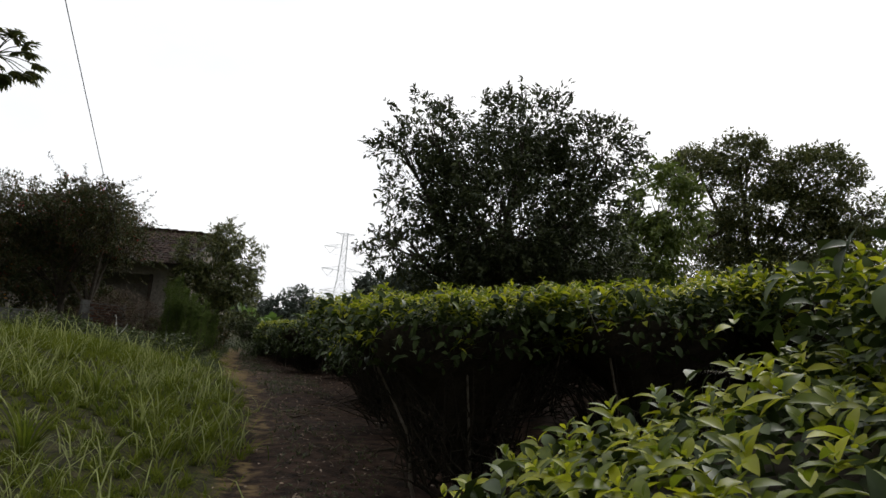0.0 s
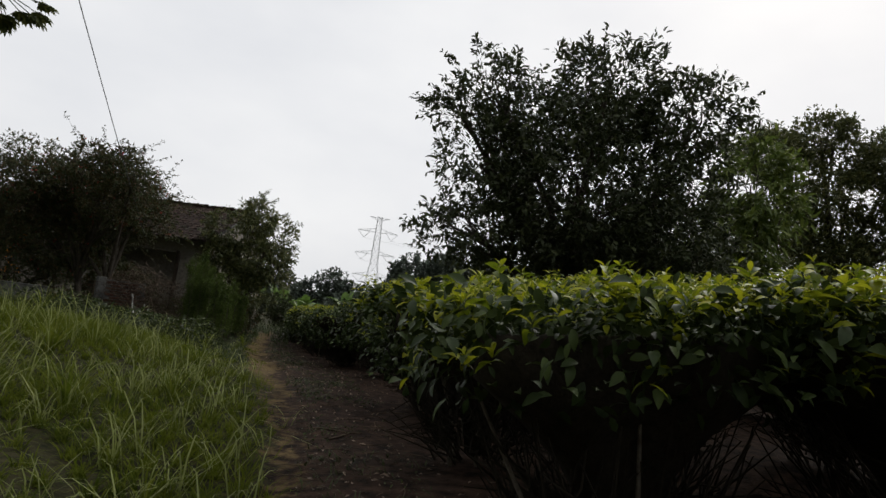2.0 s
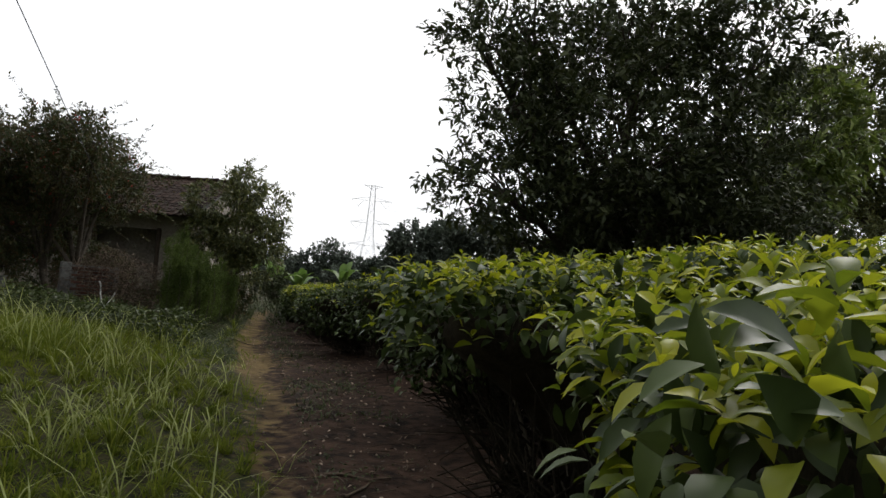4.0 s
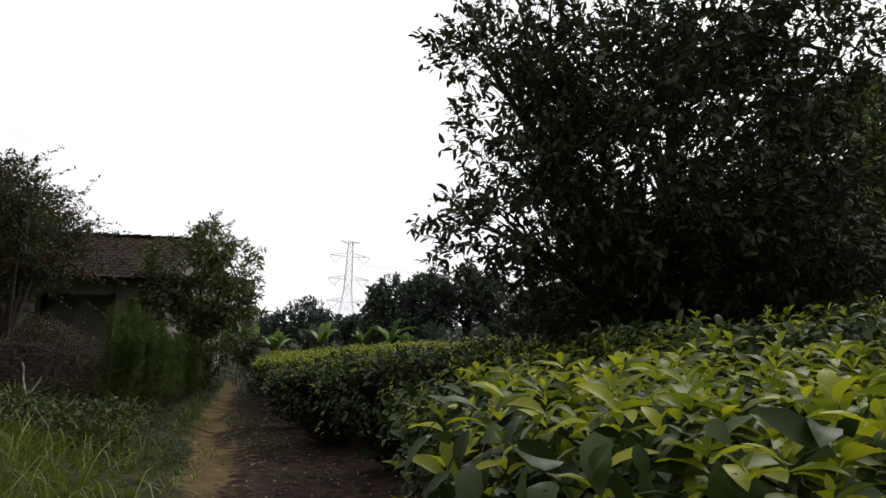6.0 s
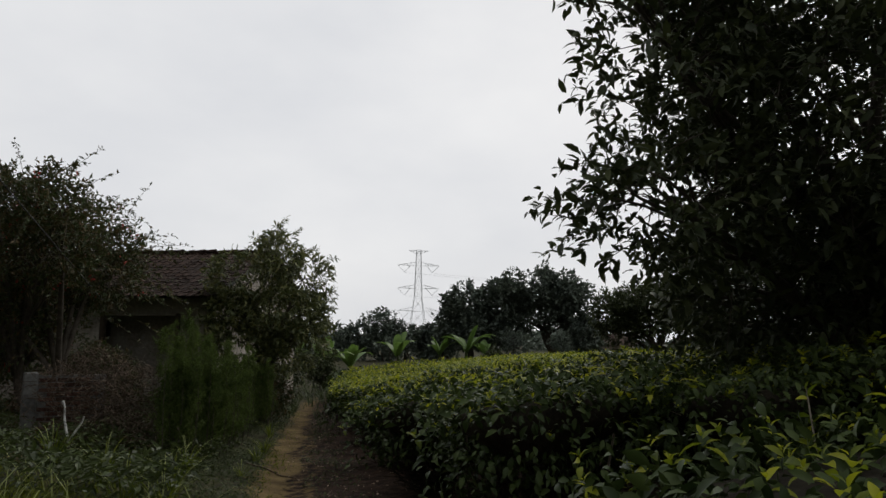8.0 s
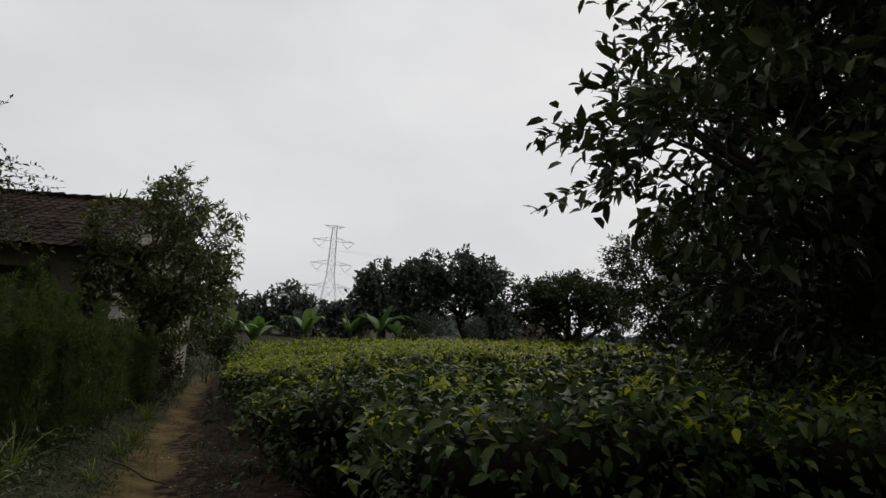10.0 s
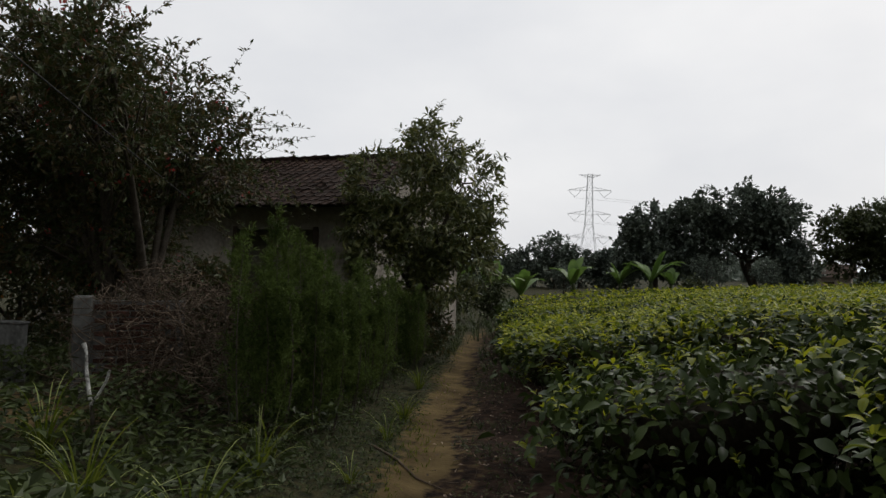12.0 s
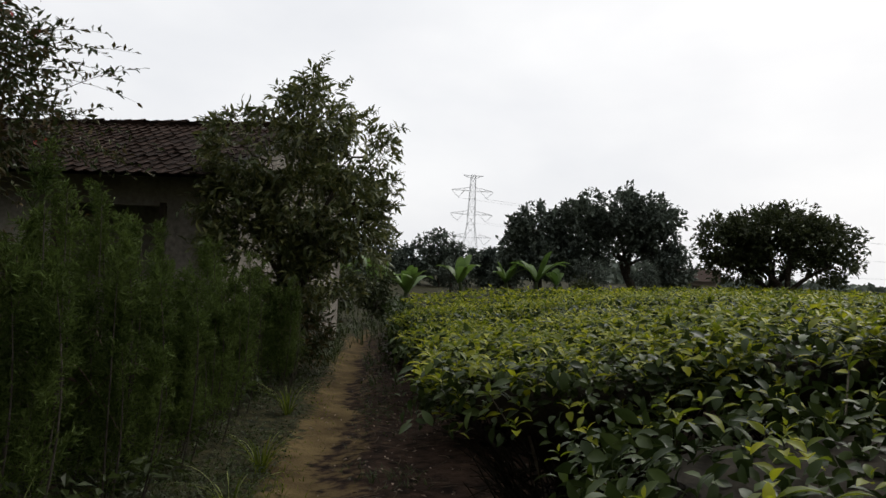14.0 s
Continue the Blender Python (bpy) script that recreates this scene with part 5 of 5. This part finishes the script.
def pylon():
    zb = 0.2
    t = thing("power_pylon", (PYL[0], PYL[1], zb), "tall pale steel lattice transmission pylon with three cross-arms", "pylon", turn=16)
    H = PYL_TOP - zb
    lv = np.array([0, 7, 12.5, 17, 20.2, 23.2, 26, 28.6, 31, 33.2, H])
    half = lambda z: np.interp(z, [0, 17, H], [3.6, 1.35, 0.75])
    for sx in (-1, 1):
        for sy in (-1, 1):
            tb = Tubes()
            tb.add([(sx * half(z), sy * half(z), z) for z in lv], 0.06, 4)
            part_of("leg", tb.mesh("leg", STEEL), t)
    tb = Tubes()
    for z0, z1 in zip(lv[:-1], lv[1:]):
        a, b = half(z0), half(z1)
        for (x0, y0), (x1, y1) in (((-1, -1), (1, -1)), ((1, -1), (1, 1)), ((1, 1), (-1, 1)), ((-1, 1), (-1, -1))):
            tb.add([(x0 * a, y0 * a, z0), (x1 * b, y1 * b, z1)], 0.04, 3)
            tb.add([(x1 * a, y1 * a, z0), (x0 * b, y0 * b, z1)], 0.04, 3)
            tb.add([(x0 * b, y0 * b, z1), (x1 * b, y1 * b, z1)], 0.04, 3)
    part_of("bracing", tb.mesh("bracing", STEEL), t)
    for z, r in ((H - 0.3, 3.6), (H - 5.6, 7.3), (H - 13.7, 7.3), (H - 21.6, 7.3)):
        for s in (-1, 1):
            tb = Tubes()
            h = half(z)
            up = 1.3 if z < H - 1 else -0.9
            tip = (s * r, 0, z + 0.15)
            for sy in (-1, 1):
                tb.add([(s * h, sy * h, z), tip], 0.055, 3)
                tb.add([(s * h, sy * h, z + up), tip], 0.045, 3)
            for q in (0.25, 0.5, 0.75):
                tb.add([(s * (h + (r - h) * q), h * (1 - q), z + 0.15 * q), (s * (h + (r - h) * q), 0, z + up * (1 - q) + 0.15 * q), (s * (h + (r - h) * min(1, q + 0.2)), 0, z)], 0.04, 3)
            arm = part_of("cross_arm", tb.mesh("cross_arm", STEEL), t)
            if z < H - 1:
                iv = Tubes()
                iv.add([(s * r, 0, z), (s * (r - 2.4), 0, z - 2.3)], 0.07, 4)
                iv.add([(s * (r - 4.4), 0, z), (s * (r - 2.4), 0, z - 2.3)], 0.07, 4)
                part_of("insulator", iv.mesh("insulator", STEEL), arm, "hanging insulator strings in a vee")


def power_lines():
    d = np.array([math.cos(radians(16)), math.sin(radians(16))])
    far = np.array([math.sin(radians(58)), math.cos(radians(58))]) * 420
    for z in (PYL_TOP - 8.1, PYL_TOP - 16.2, PYL_TOP - 24.1):
        for s in (-1, 1):
            a = np.array([*(PYL + d * s * 4.9), z])
            b = np.array([*(PYL + far + d * s * 4.9), z + 8])
            k = np.linspace(0, 1, 30)[:, None]
            tb = Tubes()
            tb.add((b - a) * k - np.array([0, 0, 1]) * 26 * k * (1 - k), 0.035, 3)
            ob = new("power_line", tb.mesh("power_line", STEEL))
            ob.location = a
            tagged(ob, "distant thin overhead power line", "power line", "lines from the pylon")


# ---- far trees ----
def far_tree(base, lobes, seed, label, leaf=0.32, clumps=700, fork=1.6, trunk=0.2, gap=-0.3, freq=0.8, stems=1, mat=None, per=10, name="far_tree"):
    tree(name, base, lobes, (leaf, 0.55), mat or HAZED_LEAF, label, trunk, fork, clumps, per, 0.4, gap, freq, shape=LEAF_PLAIN, seed=seed, twigs=False, stems=stems)


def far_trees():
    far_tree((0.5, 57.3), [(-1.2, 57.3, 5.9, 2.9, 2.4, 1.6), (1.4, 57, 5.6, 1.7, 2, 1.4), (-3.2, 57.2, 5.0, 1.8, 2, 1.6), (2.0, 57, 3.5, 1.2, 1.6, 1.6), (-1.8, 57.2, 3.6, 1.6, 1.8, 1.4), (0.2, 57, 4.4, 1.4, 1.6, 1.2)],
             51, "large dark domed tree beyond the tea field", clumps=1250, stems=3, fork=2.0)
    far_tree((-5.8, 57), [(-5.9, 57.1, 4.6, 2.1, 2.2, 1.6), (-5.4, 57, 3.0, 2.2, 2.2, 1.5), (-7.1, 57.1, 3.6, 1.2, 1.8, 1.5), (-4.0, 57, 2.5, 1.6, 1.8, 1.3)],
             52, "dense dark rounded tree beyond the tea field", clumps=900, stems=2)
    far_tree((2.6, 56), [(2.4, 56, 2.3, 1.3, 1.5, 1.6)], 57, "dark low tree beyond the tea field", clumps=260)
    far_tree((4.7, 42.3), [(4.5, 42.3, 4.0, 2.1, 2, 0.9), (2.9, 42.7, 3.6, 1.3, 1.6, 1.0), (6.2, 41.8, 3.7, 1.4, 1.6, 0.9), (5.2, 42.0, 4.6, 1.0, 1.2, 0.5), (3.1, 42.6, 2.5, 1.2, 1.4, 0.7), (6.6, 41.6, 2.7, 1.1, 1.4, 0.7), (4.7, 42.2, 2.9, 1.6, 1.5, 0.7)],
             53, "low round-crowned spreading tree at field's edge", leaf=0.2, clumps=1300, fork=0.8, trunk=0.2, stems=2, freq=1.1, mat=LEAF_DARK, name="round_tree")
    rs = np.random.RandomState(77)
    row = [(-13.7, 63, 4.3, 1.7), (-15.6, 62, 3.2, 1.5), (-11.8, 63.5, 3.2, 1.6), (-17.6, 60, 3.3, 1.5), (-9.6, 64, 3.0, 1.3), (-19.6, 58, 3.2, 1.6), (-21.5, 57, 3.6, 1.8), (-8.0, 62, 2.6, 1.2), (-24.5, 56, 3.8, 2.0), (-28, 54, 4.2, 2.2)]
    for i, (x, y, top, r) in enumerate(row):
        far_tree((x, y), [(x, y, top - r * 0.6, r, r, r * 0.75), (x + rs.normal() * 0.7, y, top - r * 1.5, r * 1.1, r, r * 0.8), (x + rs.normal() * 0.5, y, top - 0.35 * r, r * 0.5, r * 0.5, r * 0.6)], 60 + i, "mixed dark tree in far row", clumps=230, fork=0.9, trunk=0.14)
    # thin far woods on the horizon
    n = 26000
    a = rs.uniform(-1.25, 1.25, n)
    r = rs.uniform(120, 210, n)
    h = (2.6 + 2.2 * np.abs(np.sin(a * 19) * np.sin(a * 47 + 1)) + 1.6 * np.abs(np.sin(a * 113))) * np.clip(0.55 + 0.6 * np.sin(a * 9 + 2), 0.4, 1.1)
    z = 0.3 + h * rs.rand(n) ** 0.8
    p = np.stack([np.sin(a) * r, np.cos(a) * r, z], -1)
    me = leaf_mesh("far_woods", LEAF_PLAIN, HAZED_LEAF, p, scatter_dirs(rs, n), scatter_dirs(rs, n), 1.5, 1.0)
    tagged(new("far_woods", me), "hazy far woods along the horizon", "woods", kind="stuff")


def far_house():
    t = thing("far_house", (5.99, 72, 0.4), "small pale house half hidden by far trees", "house", turn=-12)
    part("wall", box(bmesh.new(), (-2.4, -2, -0.2), (2.4, 2, 1.5)), FAR_WALL, t)
    bm = bmesh.new()
    q = [bm.verts.new(p) for p in ((-2.7, -2.3, 1.45), (2.7, -2.3, 1.45), (2.7, 2.3, 1.45), (-2.7, 2.3, 1.45), (-2.7, 0, 2.5), (2.7, 0, 2.5))]
    for f in ((0, 1, 5, 4), (2, 3, 4, 5), (1, 2, 5), (3, 0, 4), (3, 2, 1, 0)):
        bm.faces.new([q[i] for i in f])
    part("roof", bm, TILE, t, "dull clay-tile roof")
    for x in (-1.3, 0.6):
        part("window", box(bmesh.new(), (x, -2.03, 0.4), (x + 0.7, -1.97, 1.1)), DARK_WOOD, t, "dark window opening")


# ---- bananas and small shrubs ----
def banana(place, height, seed, lean=0.0):
    rs = np.random.RandomState(seed)
    x, y = place
    t = thing("banana_plant", (x, y, float(land(x, y)) - 0.02), "banana plant with upright broad green leaves", "banana plant", "banana plants at field edge")
    tb = Tubes()
    tb.add([(0, 0, 0), (0.03, 0, height * 0.2), (lean * 0.3, 0, height * 0.4)], [0.13, 0.11, 0.07], 8)
    part_of("stem", tb.mesh("stem", WEED), t)
    for i in range(9):
        a = rs.rand() * 6.28
        out = 0.2 + 0.8 * rs.rand() ** 1.1
        L, W = height * (0.75 + 0.3 * rs.rand()), height * 0.25
        d = np.array([math.cos(a), math.sin(a), 0])
        k = np.linspace(0, 1, 9)
        mid = np.array([lean * 0.3, 0, height * 0.28]) + d[None] * (k * L * out * 0.8)[:, None] + np.array([0, 0, 1.0])[None] * (L * (k * 1.0 - (0.05 + 0.6 * out) * k ** 2.2))[:, None]
        side = np.array([-d[1], d[0], 0])
        w = W * np.sin(np.pi * np.clip(k * 0.92 + 0.06, 0, 1)) ** 0.6 * 0.5
        up = np.array([0, 0, 0.25])
        v = np.concatenate([mid, mid + side * w[:, None] + up * w[:, None], mid - side * w[:, None] + up * w[:, None]])
        f = [(j, j + 1, 10 + j, 9 + j) for j in range(8)] + [(j + 1, j, 18 + j, 19 + j) for j in range(8)]
        part_of("leaf", quick_mesh("leaf", v, f, BANANA, True), t)


roof_tiles()
brick_wall()
brushwood()
forked_stick()
cable()
pylon()
power_lines()
far_trees()
far_house()
for i, (p, h, ln) in enumerate([((-5.5, 50.3), 2.5, 0.2), ((-8.9, 44.9), 2.1, -0.2), ((-10.8, 36.5), 2.0, 0.1), ((-9.9, 37.8), 1.7, 0.2), ((-7.2, 50.5), 2.0, 0.0), ((-11.6, 34.5), 1.9, -0.1), ((-4.5, 52.0), 1.7, 0.3)]):
    banana(p, h, 200 + i, ln)
for i, (x, y, r) in enumerate([(-2.95, 36.4, 0.42), (-9.0, 30.5, 0.55), (-10.3, 30.6, 0.7), (0.6, 52, 0.7), (-2.5, 53, 0.8), (-9.6, 46, 0.6)]):
    z = float(land(x, y))
    tree("small_shrub", (x, y), [(x, y, z + r * 2.0, r, r, r * 0.8), (x + r * 0.3, y, z + r * 1.2, r * 0.9, r, r * 0.7)], (0.14, 0.5), HAZED_LEAF if y > 45 else LEAF_DARK, "small dark rounded shrub at field's edge", 0.05, 0.3, 120, 10, 0.22,
         -0.4, 1.2, shape=LEAF_PLAIN, seed=300 + i, twigs=False, category="shrub")
